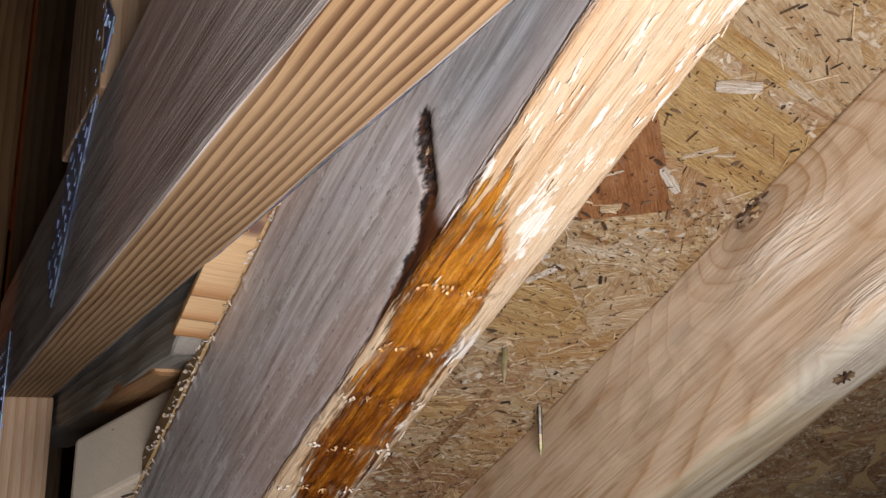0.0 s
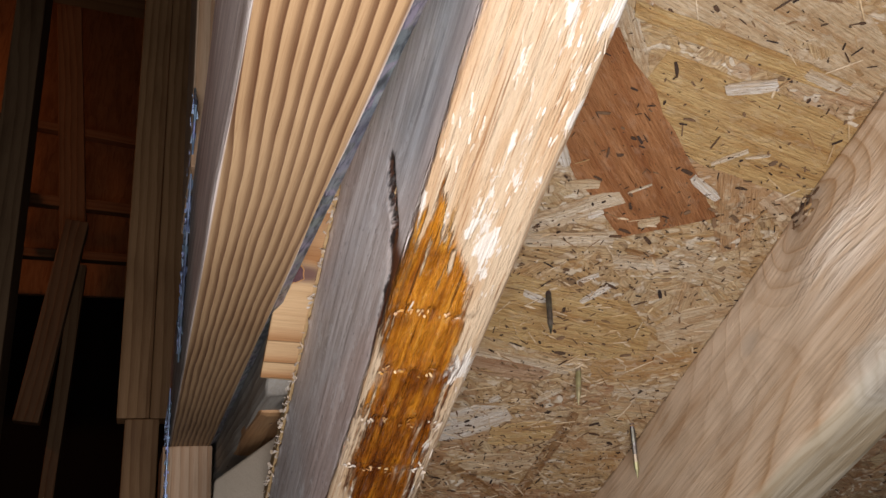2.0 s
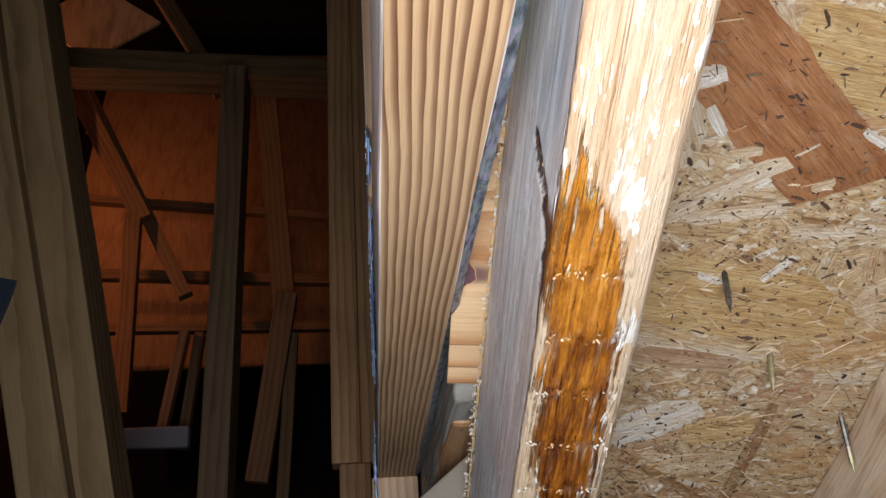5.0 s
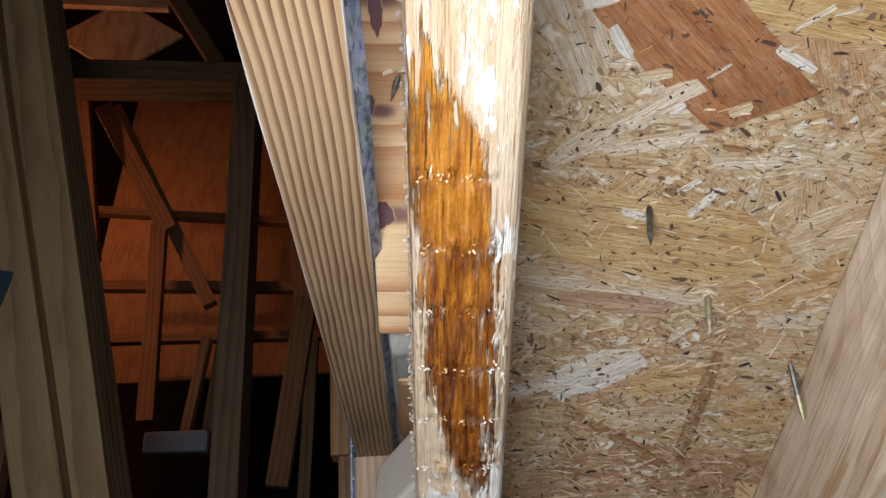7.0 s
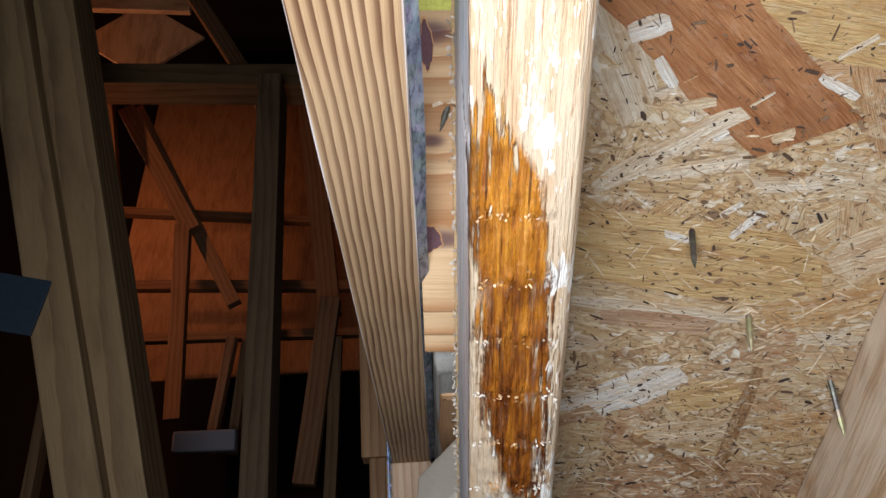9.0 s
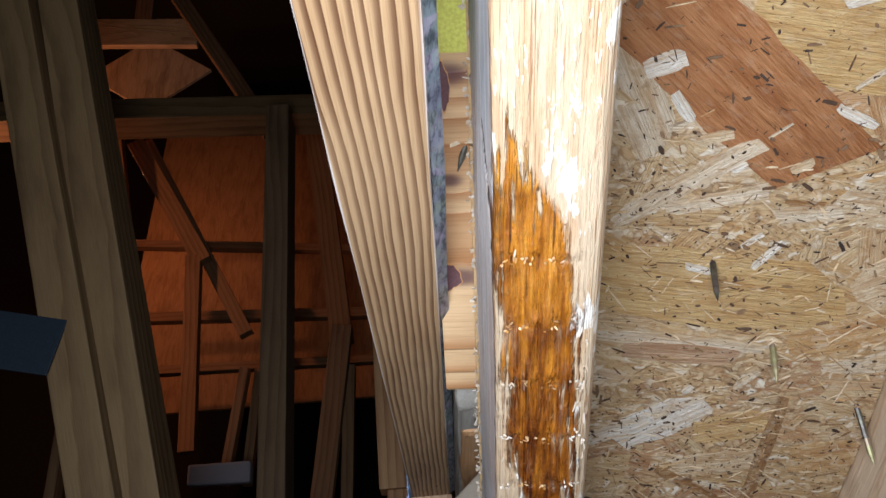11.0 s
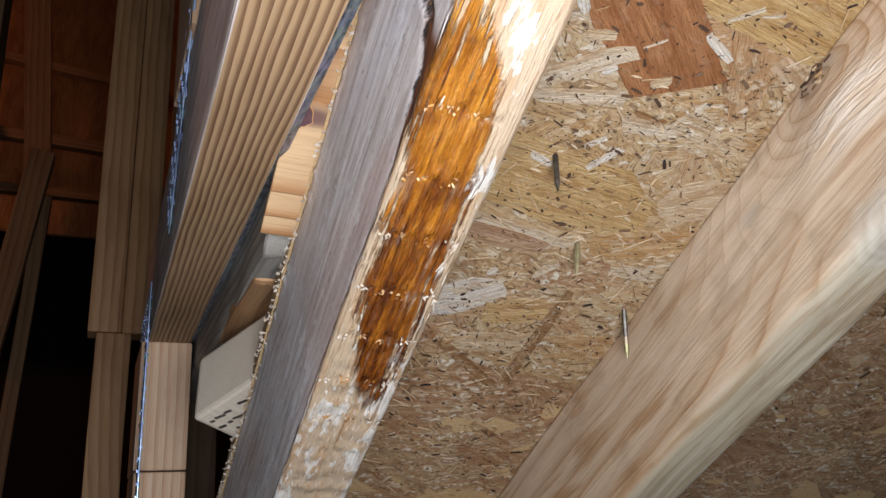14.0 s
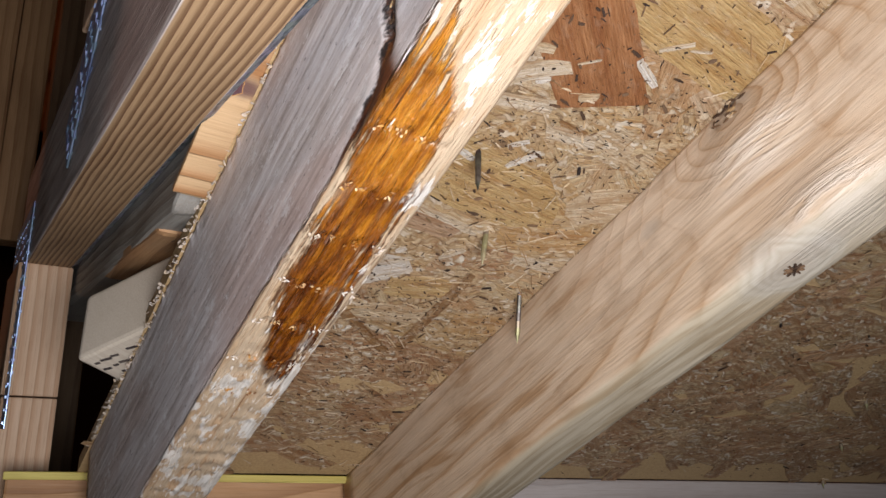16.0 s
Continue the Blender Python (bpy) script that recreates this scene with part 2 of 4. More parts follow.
    side_in = n.math("MAXIMUM", n.span(wide, 0.34, 0.10), n.span(wide, 0.58, 0.80))
    tuft = n.math("MULTIPLY", n.math("MULTIPLY", teeth, side_in), n.math("MULTIPLY", n.span(rag, 0.46, 0.60), n.span(y, 0.03, 0.06)))
    on = n.math("MULTIPLY", on, n.math("SUBTRACT", 1.0, n.math("MULTIPLY", tuft, 0.9)))
    face = n.mix(on, pale, amber)
    # grey, weathered sides with old mildew
    gfib = n.noise(n.scaled(p, (330, 17, 330)), 1.0, 6.0, 0.70)
    gblot = n.noise(n.scaled(p, (30, 11, 30)), 1.0, 4.0)
    grey = n.ramp(gfib, (0.33, (0.40, 0.34, 0.31)), (0.45, (0.64, 0.58, 0.555)), (0.55, (0.76, 0.71, 0.70)), (0.67, (0.93, 0.91, 0.90)))
    grey = n.mix(n.span(gblot, 0.45, 0.66, 0.0, 0.6), grey, n.mul(0.8, grey, (0.80, 0.64, 0.55)))
    chalk = n.noise(n.scaled(p, (130, 55, 130)), 1.0, 7.0, 0.78)
    grey = n.mix(n.span(chalk, 0.55, 0.62, 0.0, 0.85), grey, (0.88, 0.86, 0.85))
    scratch = n.noise(n.scaled(p, (900, 26, 900)), 1.0, 4.0, 0.65)
    grey = n.mul(n.span(scratch, 0.58, 0.68, 0.0, 0.18), grey, (0.46, 0.40, 0.37))
    grit = n.noise(n.scaled(p, (640, 260, 640)), 1.0, 3.0, 0.6)
    grey = n.mix(n.span(grit, 0.60, 0.68, 0.0, 0.8), grey, (0.84, 0.82, 0.82))
    grey = n.mul(n.span(grit, 0.36, 0.28, 0.0, 0.8), grey, (0.30, 0.27, 0.26))
    blue = n.math("MULTIPLY", n.span(y, 0.01, -0.03), n.span(gblot, 0.3, 0.55, 0.4, 1.0))
    grey = n.mix(n.math("MULTIPLY", blue, 0.75), grey, n.mix(n.span(gfib, 0.38, 0.62), (0.19, 0.23, 0.26), (0.46, 0.50, 0.53)))
    pink = n.math("MULTIPLY", n.span(z, 0.022, 0.004), n.span(gblot, 0.3, 0.65))
    grey = n.mix(n.math("MULTIPLY", pink, 0.35), grey, (0.58, 0.42, 0.36))
    # the torn knot hole bends down the side to the arris
    off = None
    flat = n.add("ShaderNodeCombineXYZ", [y, z, 0.0])
    for (ay, az), (by, bz) in zip(TEAR[1:], TEAR[2:]):
        ey, ez = by - ay, bz - az
        rel = n.vmath("SUBTRACT", flat, (ay, az, 0.0))
        dot = n.add("ShaderNodeVectorMath", [rel, (ey, ez, 0.0)], out=1, operation="DOT_PRODUCT")
        f = n.math("MINIMUM", n.math("MAXIMUM", n.math("DIVIDE", dot, ey * ey + ez * ez), 0.0), 1.0)
        foot = n.scaled(n.add("ShaderNodeCombineXYZ", [f, f, f]), (ey, ez, 0.0))
        gap = n.add("ShaderNodeVectorMath", [n.vmath("SUBTRACT", rel, foot)], out=1, operation="LENGTH")
        off = gap if off is None else n.math("MINIMUM", off, gap)
    off = n.math("ADD", off, n.math("ADD", n.math("MULTIPLY", n.math("SUBTRACT", rag2, 0.5), 0.005), n.math("MULTIPLY", n.math("SUBTRACT", rag3, 0.5), 0.007)))
    torn = n.span(off, n.span(y, -0.002, 0.012, 0.0058, 0.0032), n.span(y, -0.002, 0.012, 0.0026, 0.0010))
    grey = n.mix(n.math("MULTIPLY", torn, n.span(rag, 0.25, 0.5, 0.7, 1.0)), grey, n.mix(n.span(rag3, 0.45, 0.62), (0.014, 0.009, 0.008), (0.10, 0.035, 0.014)))
    rim = n.span(off, 0.009, 0.003)
    grey = n.mix(n.math("MULTIPLY", n.math("SUBTRACT", rim, torn), n.span(chalk, 0.4, 0.6, 0.0, 0.8)), grey, (0.60, 0.55, 0.52))
    soak = n.math("MULTIPLY", n.math("MULTIPLY", n.span(y, -0.002, 0.006), n.span(y, 0.050, 0.036)), n.span(n.math("SUBTRACT", n.math("ADD", z, n.math("MULTIPLY", shift, 0.2)), n.ramp(n.math("MULTIPLY", y, 20.0), (0.0, 0.018), (0.10, 0.013), (0.30, 0.0068), (0.60, 0.0040), (0.90, 0.0020))), 0.0010, -0.0006))
    grey = n.mix(soak, grey, n.mul(0.6, amber, (0.62, 0.45, 0.30)))
    side = n.math("MULTIPLY", n.span(n.math("ADD", z, n.math("MULTIPLY", shift, 0.25)), 0.0006, 0.0026), n.span(x, 0.022, 0.018))
    col = n.mix(side, face, grey)
    wet = n.math("MULTIPLY", on, n.math("SUBTRACT", 1.0, side))
    rough = n.math("ADD", n.math("MULTIPLY", wet, -0.42), n.span(fibre, 0.2, 0.8, 0.55, 0.8))
    high = n.math("ADD", n.math("MULTIPLY", fuzz_cut, n.math("ADD", n.math("SUBTRACT", 0.9, n.math("MULTIPLY", side, 0.84)), n.math("MULTIPLY", wet, 1.6))), n.math("ADD", n.math("MULTIPLY", fibre, n.math("SUBTRACT", 0.7, n.math("MULTIPLY", side, 0.62))), n.math("MULTIPLY", gfib, 0.05)))
    return n.finish(col, rough, high, 0.0016, gloss=0.5, coat=n.math("MULTIPLY", wet, 0.8))


def bent_by(n, p, scale, far):
    """A place pushed about by slow noise."""
    push = n.add("ShaderNodeTexNoise", {"Vector": p, "Scale": scale, "Detail": 2.0}, out=1)
    return n.vmath("ADD", p, n.scaled(n.vmath("SUBTRACT", push, (0.5, 0.5, 0.5)), (far, far, far)))


def pale_pine_material():
    """Planed pale pine: soft broad grain that sweeps round two knots, dull resin streaks, a satin face and a grey lower arris."""
    n = Nodes("pale_knotty_pine")
    p = n.coords()
    rings, near = rings_of(n, p, (0.03, 0.17), 62.0, 0.050, ((0.0, 0.012, 0.086, 0.020, 0.11), (0.012, 0.025, 0.010, 0.024, 0.040), (0.0, 0.075, 0.066, 0.010, 0.018)))
    line = n.ramp(n.math("FRACT", rings), (0.0, 0.35), (0.18, 0.05), (0.50, 0.0), (0.80, 0.45), (0.93, 1.0), (1.0, 0.35))
    # the grain curls round the upper knot
    curl = n.add("ShaderNodeVectorMath", [n.scaled(n.vmath("SUBTRACT", bent_by(n, p, 40.0, 0.010), (0.0, 0.014, 0.080)), (1, 0.62, 1))], out=1, operation="LENGTH")
    whorl = n.ramp(n.math("FRACT", n.math("MULTIPLY", curl, 175.0)), (0.0, 0.3), (0.3, 0.0), (0.75, 0.5), (0.92, 1.0), (1.0, 0.3))
    line = n.mix(n.span(curl, 0.036, 0.022), line, whorl)
    blot = n.noise(n.scaled(p, (26, 6, 26)), 1.0, 5.0, 0.6)
    fibre = n.noise(n.scaled(p, (620, 16, 620)), 1.0, 4.0, 0.6)
    pores = n.noise(n.scaled(p, (2200, 60, 2200)), 1.0, 2.0)
    slow = n.add("ShaderNodeTexNoise", {"Vector": n.scaled(p, (14, 4, 14)), "Scale": 1.0, "Detail": 2.0}, out=1)
    bent = n.vmath("ADD", p, n.scaled(n.vmath("SUBTRACT", slow, (0.5, 0.5, 0.5)), (0.05, 0.0, 0.05)))
    run = n.noise(n.scaled(bent, (85, 5.0, 85)), 1.0, 4.0, 0.55)
    thin = n.noise(n.scaled(bent, (240, 9.0, 240)), 1.0, 3.0, 0.55)
    about = n.add("ShaderNodeVectorMath", [n.scaled(n.vmath("SUBTRACT", p, (0.0, 0.018, 0.074)), (1, 0.6, 1))], out=1, operation="LENGTH")
    col = n.mix(n.math("MULTIPLY", line, n.math("MAXIMUM", n.span(blot, 0.30, 0.70, 0.30, 1.0), n.span(about, 0.045, 0.020))), (0.60, 0.46, 0.325), (0.41, 0.25, 0.13))
    col = n.mix(n.span(run, 0.53, 0.65, 0.0, 0.75), col, (0.37, 0.21, 0.095))
    col = n.mix(n.span(thin, 0.58, 0.68, 0.0, 0.5), col, (0.36, 0.21, 0.10))
    col = n.mix(n.span(blot, 0.55, 0.34, 0.0, 0.55), col, (0.66, 0.53, 0.40))
    col = n.mul(n.span(fibre, 0.30, 0.70, 0.0, 0.35), col, (0.76, 0.67, 0.58))
    col = n.mul(n.span(pores, 0.55, 0.72, 0.0, 0.3), col, (0.55, 0.45, 0.38))
    smear = n.noise(n.scaled(p, (34, 30, 34)), 1.0, 5.0, 0.6)
    col = n.mul(n.span(smear, 0.52, 0.68, 0.0, 0.45), col, (0.66, 0.62, 0.58))
    sep = n.tree.nodes.new("ShaderNodeSeparateXYZ")
    n.put(sep.inputs[0], p)
    low = n.span(n.math("ADD", sep.outputs[2], n.math("MULTIPLY", n.math("SUBTRACT", run, 0.5), 0.010)), 0.0150, 0.0115)
    col = n.mix(n.math("MULTIPLY", low, 0.75), col, n.mix(n.span(thin, 0.40, 0.60), (0.42, 0.37, 0.27), (0.27, 0.22, 0.14)))
    eye = n.add("ShaderNodeVectorMath", [n.scaled(n.vmath("SUBTRACT", bent_by(n, p, 70.0, 0.013), (0.011, 0.0255, 0.0100)), (1, 0.8, 1))], out=1, operation="LENGTH")
    ringed = n.ramp(n.math("FRACT", n.math("MULTIPLY", eye, 260.0)), (0.0, 0.4), (0.35, 0.0), (0.8, 0.8), (1.0, 0.4))
    col = n.mix(n.span(eye, 0.022, 0.012, 0.0, 0.6), col, n.mix(ringed, (0.50, 0.47, 0.40), (0.32, 0.28, 0.22)))
    col = n.mix(n.math("MULTIPLY", near, 0.5), col, n.mix(line, (0.40, 0.33, 0.26), (0.26, 0.19, 0.13)))
    # pale torch highlights beside both knots, put into colour and bump over lifted fibres
    lifted = None
    for ky, kz, r in ((0.008, 0.058, 0.013), (-0.008, 0.017, 0.012)):
        d = n.add("ShaderNodeVectorMath", [n.scaled(n.vmath("SUBTRACT", p, (0.0, ky, kz)), (0.4, 0.55, 1))], out=1, operation="LENGTH")
        g = n.math("EXPONENT", n.math("MULTIPLY", n.math("POWER", n.math("DIVIDE", d, r), 2.0), -1.0))
        lifted = g if lifted is None else n.math("MAXIMUM", lifted, g)
    lifted = n.math("MULTIPLY", lifted, n.span(thin, 0.38, 0.58))
    col = n.mix(n.math("MULTIPLY", lifted, 0.6), col, (0.74, 0.67, 0.58))
    high = n.math("ADD", n.math("MULTIPLY", line, 0.25), n.math("ADD", n.math("MULTIPLY", fibre, n.math("ADD", 0.5, n.math("MULTIPLY", lifted, 1.6))), n.math("MULTIPLY", run, 0.8)))
    return n.finish(col, n.math("SUBTRACT", n.span(run, 0.30, 0.66, 0.32, 0.50), n.math("MULTIPLY", lifted, 0.10)), high, 0.0008, gloss=0.6)


def strand_surface(n, uv, shade, base, scuffed=0.5, crushed=0.8):
    """Grain along a strand's uv: fine dark hair lines, soft bands, specks and pale scuffs over a base colour."""
    w = n.vmath("ADD", uv, shade)
    fib = n.noise(n.scaled(w, (55, 1500, 1)), 1.0, 5.0, 0.65)
    hair = n.noise(n.scaled(w, (120, 2600, 1)), 1.0, 3.0)
    band = n.noise(n.scaled(w, (14, 260, 1)), 1.0, 4.0, 0.6)
    speck = n.noise(n.scaled(w, (620, 1300, 1)), 1.0, 3.0)
    scuff = n.noise(n.scaled(w, (120, 190, 1)), 1.0, 5.0, 0.7)
    col = n.mul(n.span(fib, 0.36, 0.64, 0.0, 0.75), base, (0.66, 0.53, 0.39))
    col = n.mul(n.span(band, 0.46, 0.66, 0.0, 0.6), col, (0.74, 0.56, 0.38))
    col = n.mix(n.span(scuff, 0.52, 0.66, 0.0, scuffed), col, (0.64, 0.54, 0.39))
    col = n.mul(n.span(hair, 0.60, 0.70, 0.0, 0.6), col, (0.42, 0.28, 0.17))
    col = n.mul(n.span(speck, 0.66, 0.72, 0.0, 0.8), col, (0.22, 0.13, 0.08))
    # crushed chips pressed over the strands, in patches
    place = n.add("ShaderNodeNewGeometry", out=0)
    warp = n.add("ShaderNodeTexNoise", {"Vector": place, "Scale": 70.0, "Detail": 2.0}, out=1)
    spot = n.vmath("ADD", n.scaled(place, (120, 420, 420)), n.scaled(warp, (7.0, 9.0, 9.0)))
    chip = n.add("ShaderNodeSeparateColor", [n.add("ShaderNodeTexVoronoi", {"Vector": spot, "Scale": 1.0}, out=1)])
    rim = n.add("ShaderNodeTexVoronoi", {"Vector": spot, "Scale": 1.0})
    patch = n.noise(place, 22.0, 4.0, 0.6)
    on = n.math("MULTIPLY", n.span(n.math("ADD", patch, n.math("MULTIPLY", n.math("SUBTRACT", chip, 0.5), 0.30)), 0.46, 0.60), crushed)
    col = n.mix(on, col, n.mul(0.8, n.ramp(chip, (0.0, (0.30, 0.17, 0.08)), (0.20, (0.52, 0.36, 0.19)), (0.42, (0.62, 0.47, 0.29)), (0.60, (0.48, 0.31, 0.15)), (0.80, (0.60, 0.46, 0.29)), (0.92, (0.78, 0.70, 0.57)), (0.96, (0.50, 0.34, 0.18)), (1.0, (0.16, 0.09, 0.05))),
                               n.mix(n.span(rim, 0.35, 0.75), (1.0, 1.0, 1.0), (0.55, 0.42, 0.30))))
    high = n.math("ADD", n.math("ADD", fib, n.math("MULTIPLY", scuff, 0.8)), n.math("ADD", n.math("MULTIPLY", hair, 0.6), n.math("MULTIPLY", n.math("MULTIPLY", on, chip), 2.0)))
    return n.finish(col, n.span(scuff, 0.3, 0.7, 0.5, 0.78), high, 0.0015, gloss=0.4)


def strand_material():
    """One colour of strand a piece."""
    n = Nodes("pressed_strand")
    uv = n.add("ShaderNodeTexCoord", out=2)
    rnd = n.add("ShaderNodeObjectInfo", out=5)
    isl = n.add("ShaderNodeNewGeometry", out=8)
    r = n.math("FRACT", n.math("ADD", rnd, isl))
    r2 = n.math("FRACT", n.math("MULTIPLY", r, 17.37))
    base = n.ramp(r, (0.0, (0.56, 0.40, 0.21)), (0.18, (0.50, 0.33, 0.155)), (0.36, (0.62, 0.48, 0.29)), (0.54, (0.52, 0.35, 0.17)), (0.72, (0.60, 0.46, 0.28)),
                  (0.84, (0.49, 0.295, 0.145)), (0.93, (0.70, 0.61, 0.47)), (1.0, (0.55, 0.39, 0.20)))
    return strand_surface(n, uv, n.scaled(n.add("ShaderNodeCombineXYZ", [r, r2, r]), (31.0, 57.0, 13.0)), base)


def plain_wood_bits(name, *stops, rough=0.7):
    n = Nodes(name)
    r = n.math("FRACT", n.math("ADD", n.add("ShaderNodeObjectInfo", out=5), n.add("ShaderNodeNewGeometry", out=8)))
    p = n.coords()
    fib = n.noise(n.scaled(p, (700, 700, 700)), 1.0, 3.0)
    col = n.mul(n.span(fib, 0.3, 0.7, 0.0, 0.5), n.ramp(r, *stops), (0.6, 0.5, 0.42))
    return n.finish(col, rough, fib, 0.0004, gloss=0.3)


def metal_material(name, colour, rough, tarnish=(0.2, 0.2, 0.2), mottle=(60, 30, 60)):
    n = Nodes(name)
    p = n.coords()
    cell = n.add("ShaderNodeTexVoronoi", {"Vector": p, "Scale": 160.0}, out=1)
    smear = n.noise(n.scaled(p, mottle), 1.0, 5.0, 0.65)
    col = n.mix(n.span(smear, 0.42, 0.66, 0.0, 0.85), colour, tarnish)
    grey = n.add("ShaderNodeSeparateColor", [cell])
    return n.finish(n.mul(0.18, col, cell), n.span(grey, 0.0, 1.0, rough - 0.1, rough + 0.15), smear, 0.0006, metal=0.85, gloss=0.5)


STAINED = stained_face_material()
STRAND = strand_material()
RIBBED = wood("ribbed_pine", (0.45, 0.295, 0.16), (0.085, 0.028, 0.009), (-0.13, 0.06), 330.0, 0.014, dirt=0.6, grime=(0.66, 0.58, 0.50), depth=0.0008, sharp=0.66, relief=0.15, side=(0.74, 0.65, 0.60))
RIB_GREY = wood("grey_weathered_pine", (0.38, 0.36, 0.32), (0.26, 0.24, 0.21), (0.0, 0.2), 150.0, 0.02, dirt=0.5, depth=0.0006)
RIGHT = pale_pine_material()
KNOTTY = wood("banded_knotty_board", (0.66, 0.45, 0.25), (0.40, 0.18, 0.065), (0.085, 0.125), 85.0, 0.02,
              knots=((0.093, 0.0065, 0.0886, 0.0115, 0.012), (0.000, 0.009, 0.0886, 0.0105, 0.012), (0.045, 0.010, 0.0886, 0.007, 0.01)), knot_colour=(0.085, 0.035, 0.045), dirt=0.7, grime=(0.62, 0.50, 0.40))
CREAM = wood("cream_sawn_end", (0.64, 0.56, 0.45), (0.625, 0.545, 0.435), (0.3, 0.2), 160.0, 0.03, dirt=0.35, grime=(0.75, 0.72, 0.68), rough=0.85, depth=0.0004, relief=0.05)
POST = wood("pinkish_fresh_pine", (0.60, 0.42, 0.28), (0.46, 0.27, 0.15), (0.2, 0.05), 160.0, 0.012, dirt=0.3, grime=(0.72, 0.62, 0.58))
BROWN = wood("brown_old_pine", (0.52, 0.30, 0.145), (0.33, 0.165, 0.07), (0.1, 0.06), 120.0, 0.02, knots=((0.0, 0.3, 0.0, 0.026, 0.012),), dirt=0.5)
DUSKY = wood("dusky_truss_pine", (0.27, 0.175, 0.095), (0.17, 0.10, 0.05), (0.08, 0.08), 110.0, 0.02, dirt=0.5)
WEBWOOD = wood("yellowish_truss_pine", (0.32, 0.21, 0.10), (0.21, 0.13, 0.06), (0.08, 0.08), 60.0, 0.04, dirt=0.6)
GUSSET = wood("dull_plywood", (0.74, 0.54, 0.32), (0.60, 0.42, 0.24), (0.6, 0.9), 30.0, 0.3, dirt=0.6)
TIN = plain_wood_bits("blue_grey_tin", (0.0, (0.028, 0.042, 0.060)), (1.0, (0.038, 0.052, 0.075)), rough=0.5)
FAR = wood("orange_truss_pine", (0.40, 0.24, 0.12), (0.28, 0.14, 0.06), (0.08, 0.08), 90.0, 0.02, dirt=0.4)
SHEET = wood("far_sheathing", (0.48, 0.29, 0.14), (0.38, 0.21, 0.09), (0.6, 0.9), 30.0, 0.3, dirt=0.5, depth=0.0008)
DECKBASE = plain_wood_bits("deck_core", (0.0, (0.50, 0.33, 0.16)), (1.0, (0.56, 0.40, 0.21)))
BARK = plain_wood_bits("bark_flecks", (0.0, (0.03, 0.018, 0.012)), (0.35, (0.10, 0.055, 0.03)), (0.6, (0.20, 0.12, 0.065)), (0.8, (0.05, 0.03, 0.02)), (1.0, (0.02, 0.014, 0.014)), rough=0.8)
SLIVER = plain_wood_bits("pale_slivers", (0.0, (0.60, 0.44, 0.25)), (0.35, (0.70, 0.58, 0.42)), (0.6, (0.50, 0.33, 0.16)), (0.85, (0.20, 0.12, 0.06)), (1.0, (0.40, 0.24, 0.11)))
FUZZ = plain_wood_bits("bleached_fibres", (0.0, (0.64, 0.57, 0.49)), (0.6, (0.54, 0.43, 0.31)), (1.0, (0.70, 0.65, 0.59)))
BLISTER = plain_wood_bits("amber_blisters", (0.0, (0.50, 0.26, 0.07)), (0.4, (0.16, 0.05, 0.01)), (0.7, (0.62, 0.44, 0.24)), (1.0, (0.34, 0.13, 0.03)), rough=0.3)
ZINC = metal_material("galvanised_plate", (0.42, 0.47, 0.54), 0.38, tarnish=(0.13, 0.15, 0.17))
# the truss plates' blue reflection is put into this metal's colour
SHEENZINC = metal_material("galvanised_plate_blue_sheen", (0.46, 0.60, 0.86), 0.45, tarnish=(0.32, 0.42, 0.60))
FLANGE = metal_material("mottled_flange", (0.40, 0.42, 0.46), 0.5, tarnish=(0.07, 0.075, 0.09), mottle=(420, 130, 420))
NAILZINC = metal_material("dull_grey_zinc", (0.30, 0.32, 0.35), 0.55, tarnish=(0.10, 0.11, 0.12))
NAILDARK = metal_material("dark_nail_steel", (0.22, 0.21, 0.20), 0.4, tarnish=(0.07, 0.06, 0.06))
NAILBRASS = metal_material("yellow_zinc_nail", (0.50, 0.47, 0.32), 0.45, tarnish=(0.30, 0.27, 0.16))

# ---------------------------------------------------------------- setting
# closing shell added round the attic; unlit gloom is put into its dark colour
DIM = plain_wood_bits("gloom_toned_boards", (0.0, (0.055, 0.042, 0.034)), (1.0, (0.075, 0.058, 0.046)), rough=0.9)


def slab(name, x0, x1, y0, y1, z0, z1, mat, label, category):
    ob = new(name, mesh_of(box_bm(x0, x1, y0, y1, z0, z1, bevel=0, step=9), name, mat))
    return tagged(ob, label, category, kind="structure")


slab("floor", -3.2, 2.6, -2.2, 4.6, -0.1, 0.0, DIM, "added board floor of the attic, gloom put into its colour", "floor")
slab("wall_west", -3.3, -3.2, -2.2, 4.6, 0.0, 5.4, DIM, "added far side of the attic, gloom put into its colour", "wall")
slab("wall_east", 2.6, 2.7, -2.2, 4.6, 0.0, 5.4, DIM, "added far side of the attic, gloom put into its colour", "wall")
slab("wall_south", -3.2, 2.6, -2.3, -2.2, 0.0, 5.4, DIM, "added end of the attic, gloom put into its colour", "wall")
slab("wall_north", -3.2, 2.6, 4.6, 4.7, 0.0, 5.4, DIM, "added end of the attic, gloom put into its colour", "wall")
slab("ceiling", -3.2, 2.6, -2.2, 4.6, 5.4, 5.5, DIM, "added underside of the high main roof, gloom put into its colour", "ceiling")

# ---------------------------------------------------------------- the roof deck of pressed strands
EDGE_Y, EDGE_SLOPE = 0.447, -0.2187  # the lower edge runs level, and so slants across the sheet


def deck_low(x):
    return EDGE_Y + EDGE_SLOPE * x


